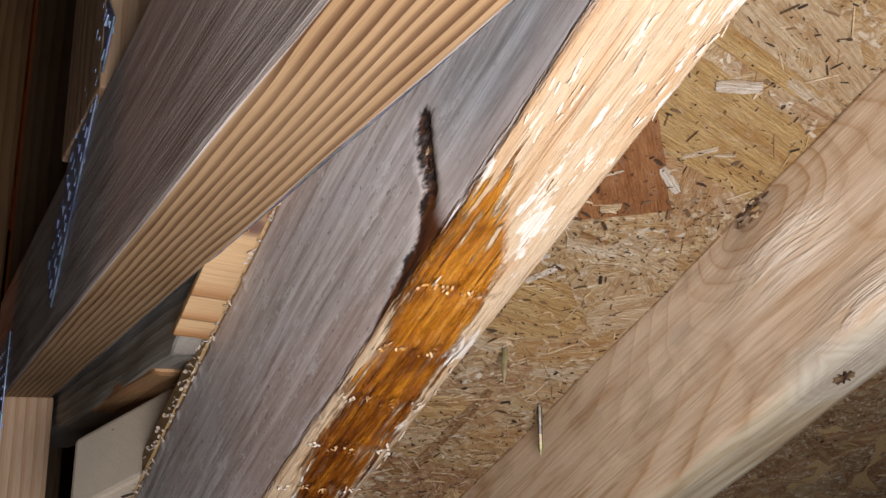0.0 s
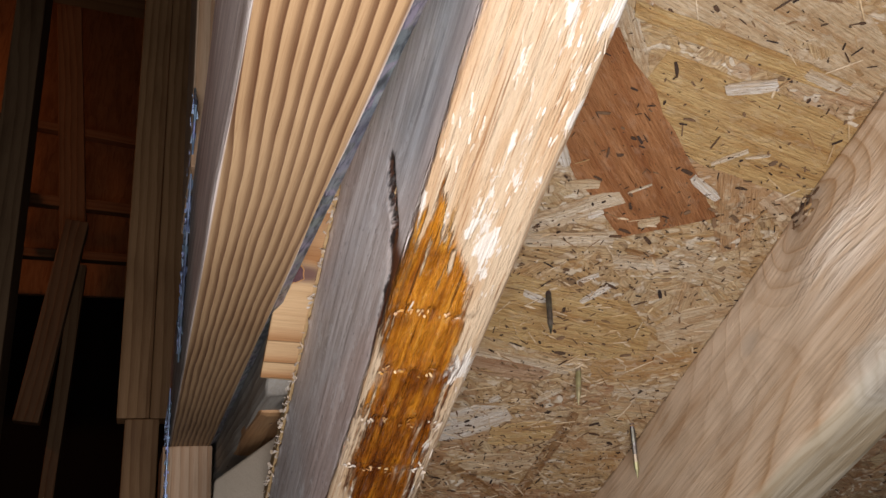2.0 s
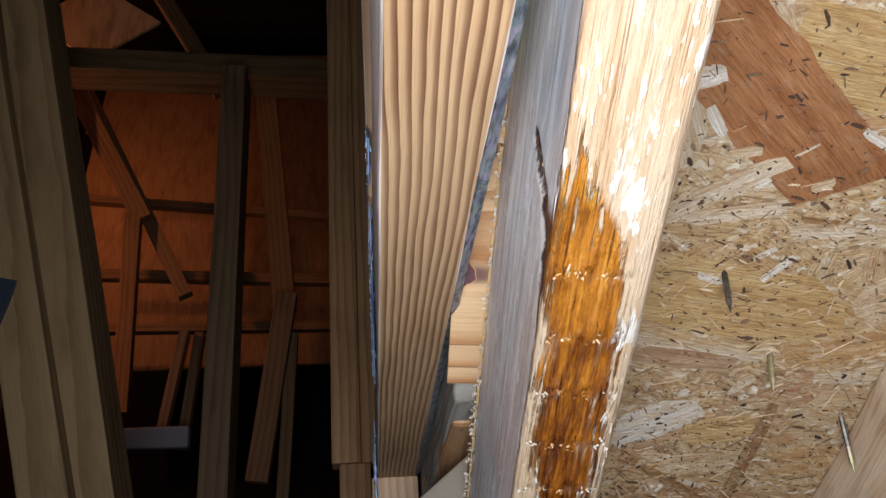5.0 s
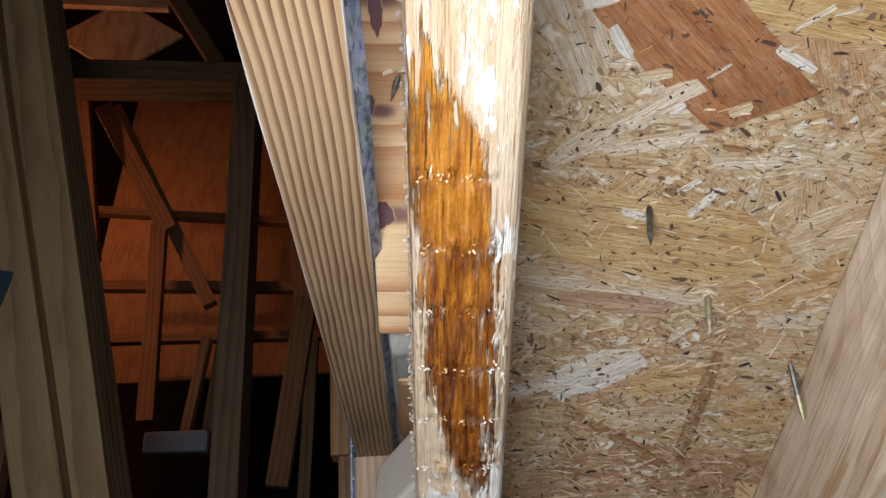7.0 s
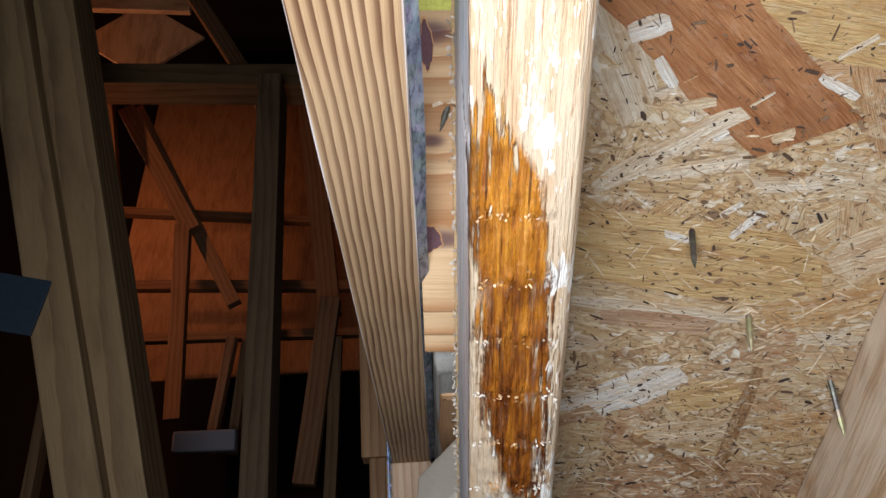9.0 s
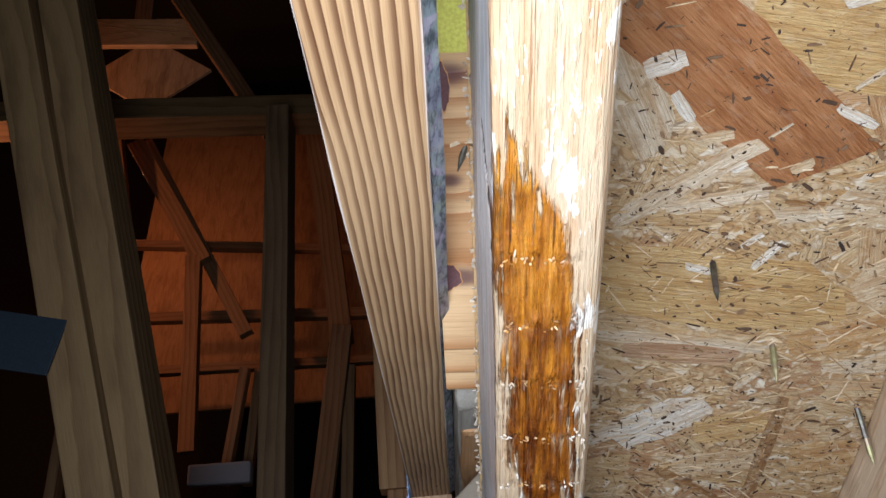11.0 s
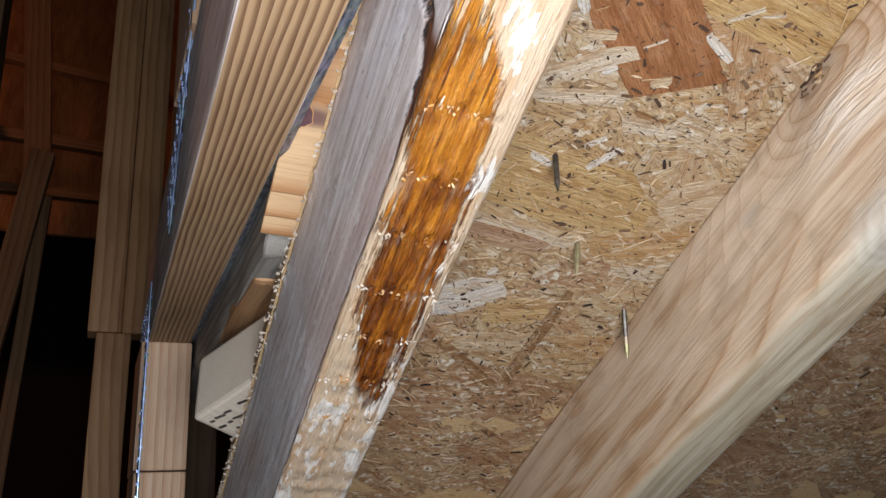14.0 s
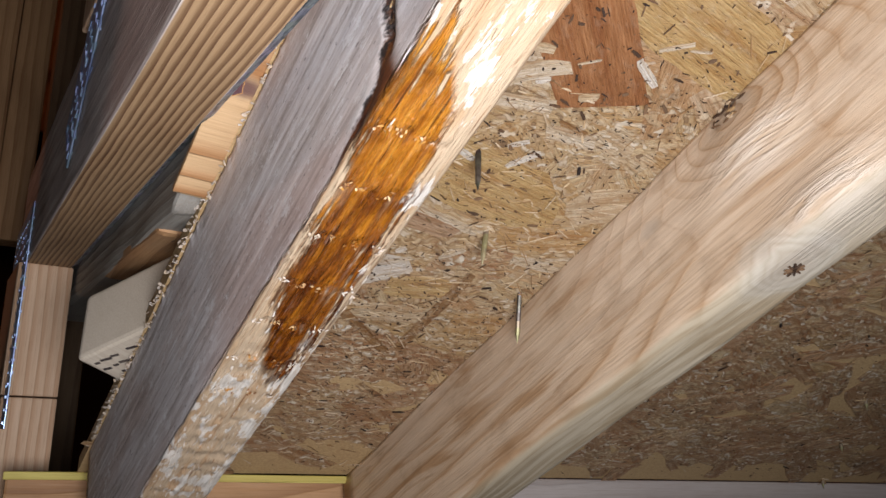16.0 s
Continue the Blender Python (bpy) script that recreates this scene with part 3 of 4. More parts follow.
def deck_sheet_bm():
    bm = bmesh.new()
    xs = [0.95 * k / 40 for k in range(41)]
    ys = [k / 40 for k in range(41)]
    low, high = [], []

    def side(x, k):
        """The sheet's torn edge runs along the stained chord."""
        return x if x > 0 else -0.0086 + 0.049 * (-0.5 + 0.95 * k) + 0.0011 * noise.noise((0, k * 40.0, 1))

    for x in xs:
        low.append([bm.verts.new((side(x, k), -0.5 + (deck_low(x) + 0.5) * k, 0.0893 + 0.0004 * noise.noise((x * 30, k * 30, 0)))) for k in ys])
        high.append([bm.verts.new((side(x, k), -0.5 + (deck_low(x) + 0.5) * k, 0.1005)) for k in ys])
    for i in range(40):
        for j in range(40):
            bm.faces.new((low[i][j], low[i][j + 1], low[i + 1][j + 1], low[i + 1][j]))
            bm.faces.new((high[i][j], high[i + 1][j], high[i + 1][j + 1], high[i][j + 1]))
    for i in range(40):
        bm.faces.new((low[i][0], low[i + 1][0], high[i + 1][0], high[i][0]))
        bm.faces.new((low[i][40], high[i][40], high[i + 1][40], low[i + 1][40]))
        bm.faces.new((low[0][i], high[0][i], high[0][i + 1], low[0][i + 1]))
        bm.faces.new((low[40][i], low[40][i + 1], high[40][i + 1], high[40][i]))
    return bm


deck = new("roof_deck", mesh_of(deck_sheet_bm(), "roof_deck", DECKBASE))
deck.matrix_world = DECK
tagged(deck, "sloping roof sheathing of pressed wood strands, tan with reddish flakes", "roof deck", kind="structure")

# ---------------------------------------------------------------- the stained chord
def tear_gap(y, z):
    """How far a place on the chord's side lies from its torn knot hole, which bends down to the arris."""
    p = Vector((y, z))
    best = 1.0
    for a, b in zip(TEAR[1:], TEAR[2:]):
        a, b = Vector(a), Vector(b)
        f = max(0.0, min(1.0, (p - a).dot(b - a) / (b - a).length_squared))
        best = min(best, (p - a - f * (b - a)).length)
    return best


def chord_bm(width, deep, y0, y1, fine0, fine1, fuzz, teeth, gouge):
    """A weathered two-by-four: its inner face raised in fuzzy fibres, rows of small pits from plate teeth, and a torn hollow at one arris."""
    rnd = random.Random(4)
    prof = []
    r, big = 0.0022, 0.0060
    nx = 38
    prof += [(r + (width - r - big) * k / nx, 0.0) for k in range(nx + 1)]
    prof += [(width - big + big * math.sin(a), big - big * math.cos(a)) for a in (0.3, 0.6, 0.9, 1.2, 1.57)]
    prof += [(width, big + (deep - big) * k / 8) for k in range(1, 9)]
    prof += [(width * (1 - k / 4), deep) for k in range(1, 5)]
    prof += [(0.0, deep - (deep - r) * k / 44) for k in range(1, 45)]
    prof += [(r - r * math.cos(a), r - r * math.sin(a)) for a in (0.4, 0.8, 1.2)]
    ys, y = [], y0
    while y < y1:
        ys.append(y)
        y += 0.0016 if fine0 < y < fine1 else 0.012
    ys.append(y1)
    pits = []
    row = 0
    while 0.022 + row * 0.0247 < fine1:
        yy = 0.022 + row * 0.0247
        for k in range(4):
            pits.append((0.0075 + 0.0072 * k + rnd.uniform(-0.001, 0.001), yy + rnd.uniform(-0.0012, 0.0012), rnd.uniform(0.5, 1.0)))
        row += 1
    verts, faces = [], []
    for yy in ys:
        for x, z in prof:
            q = Vector((x, yy, z))
            inside = max(0.0, 1 - z / 0.006)
            if inside > 0:
                ridge = noise.noise((x * 260, yy * 30, 2.0)) + 0.6 * noise.noise((x * 620, yy * 90, 5.0))
                z += inside * fuzz * ridge
                low = max(0.0, min(1.0, (yy - 0.10) / 0.06))
                z += inside * low * 0.0008 * noise.noise((x * 40, yy * 20, 9.0)) * math.sin((yy - 0.016 + 0.004 * noise.noise((x * 60, yy * 30, 7.0))) * 2 * math.pi / 0.0123)
                for px_, py_, dep in pits:
                    if abs(yy - py_) < 0.006:
                        d2 = ((x - px_) / 0.0016) ** 2 + ((yy - py_) / 0.0022) ** 2
                        if d2 < 9:
                            z += inside * teeth * dep * (math.exp(-d2) - 0.75 * math.exp(-(((x - px_) / 0.002) ** 2 + ((yy - py_ + 0.0036) / 0.002) ** 2)))
            twist = 0.0055 * max(0.0, 1 - z / deep) * max(0.0, 1 - x / width)
            if x < 0.0022:
                d = tear_gap(yy, z) / (0.0026 if yy < 0.004 else 0.0017)
                x += (gouge if yy < 0.004 else 0.35 * gouge) * math.exp(-d * d) * (0.8 + 0.4 * noise.noise((yy * 160, z * 160, 0)))
                rim = (tear_gap(yy, z) - 0.0050) / 0.0022
                x -= 0.0002 * math.exp(-rim * rim) * (0.5 + 0.6 * noise.noise((yy * 220, z * 220, 4)))
                x += 0.0002 * noise.noise((yy * 40, z * 220, 3.0))
                lip = math.exp(-((z - deep) / 0.006) ** 2)
                x -= lip * 0.0016 * max(0, noise.noise((yy * 240, 1.0, 4.0)))
            verts.append((x + twist, yy, z))
    m = len(prof)
    for j in range(len(ys) - 1):
        for k in range(m):
            a, b = j * m + k, j * m + (k + 1) % m
            faces.append((a, a + m, b + m, b))
    faces.append(tuple(range(m)))
    faces.append(tuple(range((len(ys) - 1) * m, len(ys) * m))[::-1])
    me = bpy.data.meshes.new("timber")
    me.from_pydata(verts, [], faces)
    me.update()
    return me


stained = thing("stained_chord", CHORD, "weathered grey roof timber with amber water stain and bleached fibres", "rafter")
me = chord_bm(0.0385, 0.0885, -0.42, 0.415, -0.13, 0.30, 0.0006, 0.0011, 0.0026)
me.materials.append(STAINED)
me.shade_smooth()
timber = new("timber", me)
timber.parent = stained


def shard_mesh(name, rnd, length, width, thick, mat, sides=9, ragged=0.25):
    """A thin flake of wood lying in its own x-y plane, ends ragged, uv in metres along it."""
    bm = bmesh.new()
    uv = bm.loops.layers.uv.new("uv")
    top = []
    half = sides // 2
    for k in range(half + 1):
        f = k / half
        e = 1 - ragged * (abs(2 * f - 1) ** 3) * rnd.random() - 0.12 * rnd.random()
        top.append((-length / 2 + length * f, width / 2 * e))
    low = [(x + rnd.uniform(-0.03, 0.03) * length, -width / 2 * (1 - ragged * (abs(2 * k / half - 1) ** 3) * rnd.random() - 0.12 * rnd.random())) for k, (x, _) in enumerate(top)][::-1]
    ring = top + low
    a = [bm.verts.new((x, y, -thick)) for x, y in ring]
    b = [bm.verts.new((x, y, 0.0)) for x, y in ring]
    bm.faces.new(a[::-1] if sum(p[0] * q[1] - q[0] * p[1] for p, q in zip(ring, ring[1:] + ring[:1])) > 0 else a)
    for k in range(len(ring)):
        j = (k + 1) % len(ring)
        bm.faces.new((a[k], a[j], b[j], b[k]))
    for f in bm.faces:
        for lp in f.loops:
            lp[uv].uv = (lp.vert.co.x, lp.vert.co.y)
    bmesh.ops.recalc_face_normals(bm, faces=bm.faces[:])
    return mesh_of(bm, name, mat)


def join_shards(name, shapes, poses, mat, parent, label=""):
    """Many small pieces, too many to count, as one mesh of stuff."""
    verts, faces, uvs = [], [], []
    cache = []
    for s in shapes:
        cache.append(([v.co.copy() for v in s.vertices], [tuple(p.vertices) for p in s.polygons], [tuple(u.uv) for u in s.uv_layers[0].data]))
    for k, m in poses:
        co, fa, uv = cache[k]
        base = len(verts)
        verts += [tuple(m @ c) for c in co]
        faces += [tuple(base + i for i in f) for f in fa]
        uvs += uv
    mesh = bpy.data.meshes.new(name)
    mesh.from_pydata(verts, [], faces)
    layer = mesh.uv_layers.new(name="uv")
    layer.data.foreach_set("uv", np.array(uvs, dtype=np.float32).ravel())
    mesh.materials.append(mat)
    mesh.update()
    ob = new(name, mesh)
    ob.parent = parent
    return tagged(ob, label, kind="stuff")


# torn bark and resin in the hollow of the stained chord
rnd = random.Random(11)
for k in range(24):
    me = shard_mesh("bark_scrap", rnd, rnd.uniform(0.002, 0.005), rnd.uniform(0.0004, 0.0012), 0.0005, BARK if k % 5 else BLISTER, 9, 0.95)
    ob = new("bark_scrap", me)
    ob.parent = stained
    f = 1 + 2.7 * k / 24
    a, b = Vector(TEAR[int(f)]), Vector(TEAR[int(f) + 1])
    yy, zz = a + (b - a) * (f % 1)
    way = math.degrees(math.atan2(b.y - a.y, b.x - a.x))
    ob.matrix_local = pose(0.0048 * (1 - zz / 0.0885) + 0.0024, yy + rnd.gauss(0, 0.0016), zz + rnd.gauss(0, 0.0016)) @ pose(0, 0, 0, 0, 90, 0) @ pose(0, 0, 0, rnd.uniform(-25, 25), rnd.uniform(-25, 25), 90 + way + rnd.uniform(-30, 30))

# lifted fibres over the bleached parts of its face
shapes = [shard_mesh("fibre", rnd, rnd.uniform(0.0015, 0.005), rnd.uniform(0.0003, 0.0008), 0.0002, FUZZ, 5, 0.8) for _ in range(8)]
spots = []
while len(spots) < 300:
    x, y = rnd.uniform(0.0065, 0.036), rnd.uniform(-0.12, 0.27)
    in_run = -0.01 < y < 0.148 and (0.006 + max(0, (y - 0.05) * 0.14)) < x < 0.031
    if in_run and rnd.random() < 0.985:
        continue
    if noise.noise((x * 90, y * 40, 3.3)) < -0.05 and not (y > 0.15):
        continue
    spots.append((rnd.randrange(8), pose(x, y, -0.0001, rnd.uniform(-6, 6), rnd.uniform(-7, 7), 90 + rnd.uniform(-14, 14))))
# small blisters where the plate's teeth were pulled out
blisters = []
for row in range(7):
    for x in (0.0095, 0.0150, 0.0235, 0.0325):
        if row < 2 and x > 0.03:
            continue
        pale_side = x > 0.03 or (row > 1 and x < 0.01)
        for k in range(7 if pale_side else 6):
            m = pose(x + rnd.gauss(0, 0.0013), 0.0215 + 0.0247 * row + rnd.gauss(0, 0.0011), -0.0004 - 0.0005 * rnd.random(), rnd.uniform(-40, 40), rnd.uniform(-40, 40), rnd.uniform(0, 180)) @ Matrix.Diagonal((0.34, 1.3, 1, 1))
            (spots if pale_side else blisters).append((rnd.randrange(8), m))
join_shards("torn_grain", shapes, blisters, BLISTER, stained, "small amber blisters in the stain")
join_shards("fuzz", shapes, spots, FUZZ, stained, "bleached wood fibres lifted from the face")

# ---------------------------------------------------------------- the pale chord to its right
pale = thing("pale_chord", DECK @ pose(0.1845, 0, 0, 0, 0, -1.2), "clean pale pine roof timber with a large knot", "rafter")


def pale_timber_bm():
    """A planed two-by-four with an eased lower arris, swelling where its grain parts round the knots."""
    wide, low, top = 0.031, 0.0095, 0.0885
    prof = [(0.0, top - (top - low - 0.006) * k / 34) for k in range(35)]
    prof += [(0.006 - 0.006 * math.cos(a), low + 0.006 - 0.006 * math.sin(a)) for a in (0.3, 0.6, 0.9, 1.2, 1.57)]
    prof += [(0.006 + (wide - 0.009) * k / 8, low) for k in range(1, 9)]
    prof += [(wide, low + 0.003), (wide, top)]
    bm = bmesh.new()
    ys = [-0.42 + 0.02 * k for k in range(16)] + [-0.10 + 0.0035 * k for k in range(66)] + [0.14 + 0.018 * k for k in range(16)]
    rows = []
    for y in ys:
        row = []
        for x, z in prof:
            q = Vector((x * 8, y * 14, z * 8))
            dx = 0.0012 * noise.noise(q)
            if x < 0.004:
                for cy, cz, size, lift in ((0.012, 0.066, 0.016, 0.0046), (-0.004, 0.020, 0.012, 0.0032), (0.050, 0.066, 0.013, -0.0012)):
                    dx -= lift * math.exp(-((y - cy) / (1.5 * size)) ** 2 - ((z - cz) / size) ** 2)
                dx += 0.0005 * noise.noise((1.0, y * 40, z * 130))
            row.append(bm.verts.new((x + dx, y, z + 0.0010 * noise.noise(q + Vector((7, 3, 1))))))
        rows.append(row)
    for a, b in zip(rows, rows[1:]):
        for k in range(len(prof)):
            j = (k + 1) % len(prof)
            bm.faces.new((a[k], a[j], b[j], b[k]))
    bm.faces.new(rows[0])
    bm.faces.new(rows[-1][::-1])
    bmesh.ops.recalc_face_normals(bm, faces=bm.faces[:])
    return bm


part("timber", pale_timber_bm(), RIGHT, pale, smooth=True)
for k in range(22):
    ob = new("knot_scrap", shard_mesh("knot_scrap", rnd, rnd.uniform(0.002, 0.006), rnd.uniform(0.0005, 0.0016), 0.0005, BARK if k % 3 else SLIVER, 7, 1.0))
    ob.parent = pale
    ob.matrix_local = pose(-0.0021, 0.011 + rnd.gauss(0, 0.006), 0.0845 + rnd.gauss(0, 0.0028)) @ pose(0, 0, 0, 0, 90, 0) @ pose(0, 0, 0, rnd.uniform(-12, 12), rnd.uniform(-12, 12), rnd.uniform(30, 150))
for k in range(5):
    ob = new("knot_crack", shard_mesh("knot_crack", rnd, 0.0085, 0.0012, 0.0006, BARK, 5, 0.9))
    ob.parent = pale
    ob.matrix_local = pose(0.0135, 0.0265, 0.0093, 0, 0, 36 * k + 10)

# ---------------------------------------------------------------- the level timber with ribbed grain, and the post under it
level = thing("ribbed_truss_timber", pose(-0.0487, 0, 1.7265, 0, 0, -0.7), "truss timber with strongly ribbed brown grain and grey sides", "truss timber")
part("timber", box_bm(0, 0.0315, -0.60, 0.585, 0, 0.089, 0.002, 0.02, 0.0006, 5), RIBBED, level, smooth=False)
def plate_bm(length, high, seed, lift=0.0011):
    """A pressed truss plate: a thin sheet with rows of punched slots and lips."""
    bm = bmesh.new()
    rr = random.Random(seed)
    bmesh.ops.create_cube(bm, size=1, matrix=Matrix.Diagonal((lift, length, high, 1)))
    bmesh.ops.bevel(bm, geom=bm.edges[:], offset=0.0003, segments=1, affect="EDGES")
    y = -length / 2 + 0.006
    while y < length / 2 - 0.004:
        z = -high / 2 + 0.004
        while z < high / 2 - 0.003:
            s = bmesh.ops.create_cube(bm, size=1, matrix=pose(rr.uniform(-0.0003, 0.0003), y, z + rr.uniform(-0.0006, 0.0006), 0, 0, rr.uniform(-12, 12)) @ Matrix.Diagonal((lift * 1.9, 0.0052, 0.0018, 1)))
            z += 0.0085
        y += 0.0125
    return bm


part("flange", box_bm(-0.0006, 0.0006, -0.43, 0.43, -0.0024, 0.0024, 0.0002, 0.008, 0.0010, 4), FLANGE, level, "dull mottled metal flange", pose(0.0335, 0.07, 0.0034, 0, 55, 0))
part("truss_plate", plate_bm(0.150, 0.040, 2), SHEENZINC, level, "galvanised truss plate, blue reflection put into its colour", pose(-0.0014, 0.240, 0.079, -42, 0, 0))
part("truss_plate", plate_bm(0.13, 0.16, 3), SHEENZINC, level, "galvanised truss plate, blue reflection put into its colour", pose(-0.0016, 0.53, -0.040))

web = thing("upright_web", pose(-0.0487, 0.19, 1.8165), "pinkish upright truss web with a dark crack", "truss web")
part("timber", box_bm(0.0, 0.0315, 0, 1.4, -0.089, 0, 0.0015, 0.1), POST, web, "", pose(0, 0, 0, 90, 0, 0))
for k in range(6):
    ob = new("crack", shard_mesh("crack", rnd, rnd.uniform(0.008, 0.016), rnd.uniform(0.001, 0.002), 0.0005, BARK, 7, 1.0))
    ob.parent = web
    ob.matrix_local = pose(0.008 + 0.003 * k, 0.0002, 0.155 - 0.003 * k) @ pose(0, 0, 0, 90, 0, 0) @ pose(0, 0, 0, 0, 0, -25 + 9 * k)
post = thing("truss_post", pose(-0.0475, 0.492, 1.7265), "upright pine post below the ribbed timber, pinkish", "post")
part("upper_block", box_bm(0, 0.0375, 0, 0.0965, 0, 0.089, 0.0015, 0.05), POST, post, "", pose(0, 0, 0, -90, 0, 0))
part("lower_post", box_bm(0.0005, 0.0375, 0.0975, 1.7265, 0, 0.089, 0.0015, 0.1), POST, post, "", pose(0, 0, 0, -90, 0, 0))

# ---------------------------------------------------------------- the boards in the gap beside the chord
gap = thing("knotty_board", CHORD, "orange board with dark knots and curved bands", "board")
part("board", box_bm(-0.40, 0.1600, 0.0012, 0.0160, 0.0886, 0.0925, 0.0006, 0.004), KNOTTY, gap, "", pose(0, 0, 0, 0, 0, 90))
KNOTWOOD = plain_wood_bits("purple_brown_knot", (0.0, (0.11, 0.055, 0.065)), (1.0, (0.15, 0.075, 0.08)))
KNOTRIM = plain_wood_bits("orange_knot_rim", (0.0, (0.52, 0.27, 0.10)), (1.0, (0.58, 0.32, 0.13)))


def knot_bm(rx, ry, seed):
    """A flat uneven oval of knot wood."""
    bm = bmesh.new()
    rr = random.Random(seed)
    bmesh.ops.create_cone(bm, cap_ends=True, segments=20, radius1=1, radius2=1, depth=0.0004)
    for v in bm.verts:
        a = math.atan2(v.co.y, v.co.x)
        f = 1 + 0.45 * noise.noise((math.cos(a) * 2 + seed, math.sin(a) * 2, 0))
        v.co.x *= rx * f
        v.co.y *= ry * f
    return bm


for k, (x, y, rx, ry) in enumerate(((-0.0112, 0.0930, 0.0042, 0.0065), (-0.0106, 0.0050, 0.0026, 0.0100), (-0.0145, 0.0420, 0.0018, 0.0040))):
    part("knot_rim", knot_bm(rx * 1.10, ry * 1.10, k + 5), KNOTRIM, gap, "", pose(x, y, 0.08850))
    part("knot", knot_bm(rx, ry, k + 5), KNOTWOOD, gap, "dark purple-brown knot", pose(x, y, 0.08838))
wane = thing("waney_timber", pose(-0.0100, 0.203, 1.7045, 0, 0, -0.7), "grey level timber with a brown waney bark patch", "truss timber")
part("timber", box_bm(0, 0.036, 0, 0.44, 0, 0.085, 0.004, 0.02, 0.0015, 0, -2.0), RIB_GREY, wane)
part("bark_patch", box_bm(0.0015, 0.030, 0.035, 0.19, -0.0014, 0.010, 0.0048, 0.01, 0.0012, 8), BROWN, wane, "brown bark patch")
block = thing("cream_nailer_block", DECK @ pose(-0.0195, 0.310, 0.0895, 0, 0, -60), "cream sawn nailer block with faint printed marks", "wood block")
part("block", box_bm(0, 0.075, 0, 0.046, 0, 0.043, 0.0025, 0.01, 0.0012), CREAM, block)
part("lower_piece", box_bm(0.004, 0.050, 0.030, 0.075, 0.006, 0.042, 0.003, 0.01, 0.0012), RIB_GREY, block, "dark grey offcut behind the block")
INK = plain_wood_bits("stamp_ink", (0.0, (0.05, 0.04, 0.04)), (1.0, (0.10, 0.08, 0.07)))
for row in range(4):
    for col in range(5):
        if (row * 5 + col) % 7 == 3:
            continue
        l = 0.003 + 0.0018 * ((row + 2 * col) % 3)
        part("stamp_bar", box_bm(-l / 2, l / 2, -0.0009, 0.0009, 0, 0.0003, 0, 9), INK, block, "", pose(0.006 + 0.0062 * col, 0.009 + 0.0075 * row, -0.0003, 0, 0, 14))

TAG = plain_wood_bits("yellow_green_tag", (0.0, (0.62, 0.62, 0.12)), (1.0, (0.70, 0.68, 0.18)))
tag = thing("yellow_tag", CHORD, "torn yellow-green paper tag on the knotty board", "tag")
part("paper", box_bm(-0.0140, -0.0012, -0.055, -0.0085, 0.0876, 0.0882, 0.0001, 0.004, 0.0006, 3), TAG, tag)

# ---------------------------------------------------------------- the level board that closes the deck's lower edge
PALEBOARD = wood("grey_white_board", (0.50, 0.45, 0.42), (0.40, 0.35, 0.32), (0.2, 0.3), 60.0, 0.03, dirt=0.4, grime=(0.75, 0.7, 0.7))
YELLOW = wood("yellow_edged_board", (0.66, 0.56, 0.16), (0.52, 0.42, 0.10), (0.2, 0.3), 90.0, 0.02, dirt=0.3)
m, length = along((0.22, deck_low(0.22), 0.089), (0.95, deck_low(0.95), 0.089), (0, -math.sin(radians(26.57)), math.cos(radians(26.57))))
low_board = thing("valley_board", DECK @ m, "pale grey board along the low edge of the roof deck", "board")
part("board", box_bm(-0.045, 0.0, 0, length, -0.10, -0.0005, 0.002, 0.05), PALEBOARD, low_board)
m, length = along((-0.03, deck_low(-0.03), 0.089), (0.215, deck_low(0.215), 0.089), (0, -math.sin(radians(26.57)), math.cos(radians(26.57))))
yellow = thing("yellow_strip", DECK @ m, "thin yellow strip along the low edge of the deck", "strip")
part("strip", box_bm(-0.012, 0.001, 0, length, -0.006, -0.0008, 0.0008, 0.03, 0.0005), YELLOW, yellow)
under = thing("eave_board", DECK @ m, "dim brown board below the yellow strip", "board")
part("board", box_bm(-0.030, -0.0125, 0, length, -0.12, -0.003, 0.002, 0.05), BROWN, under)

# ---------------------------------------------------------------- nails through the deck
def nail_bm(length, r, point=0.006, lean=0.0):
    bm = bmesh.new()
    rings = []
    for f, s in ((0, 1.0), (0.3, 1.02), (0.62, 0.98), (1 - point / length, 1.0), (1.0, 0.08)):
        rings.append([bm.verts.new((s * r * math.cos(a) + lean * f * f, s * r * math.sin(a), -length * f)) for a in [k * math.pi / 4 for k in range(8)]])
    for a, b in zip(rings, rings[1:]):
        for k in range(8):
            bm.faces.new((a[k], a[(k + 1) % 8], b[(k + 1) % 8], b[k]))
    bm.faces.new(rings[-1])
    bm.faces.new(rings[0][::-1])
    bmesh.ops.recalc_face_normals(bm, faces=bm.faces[:])
    return bm


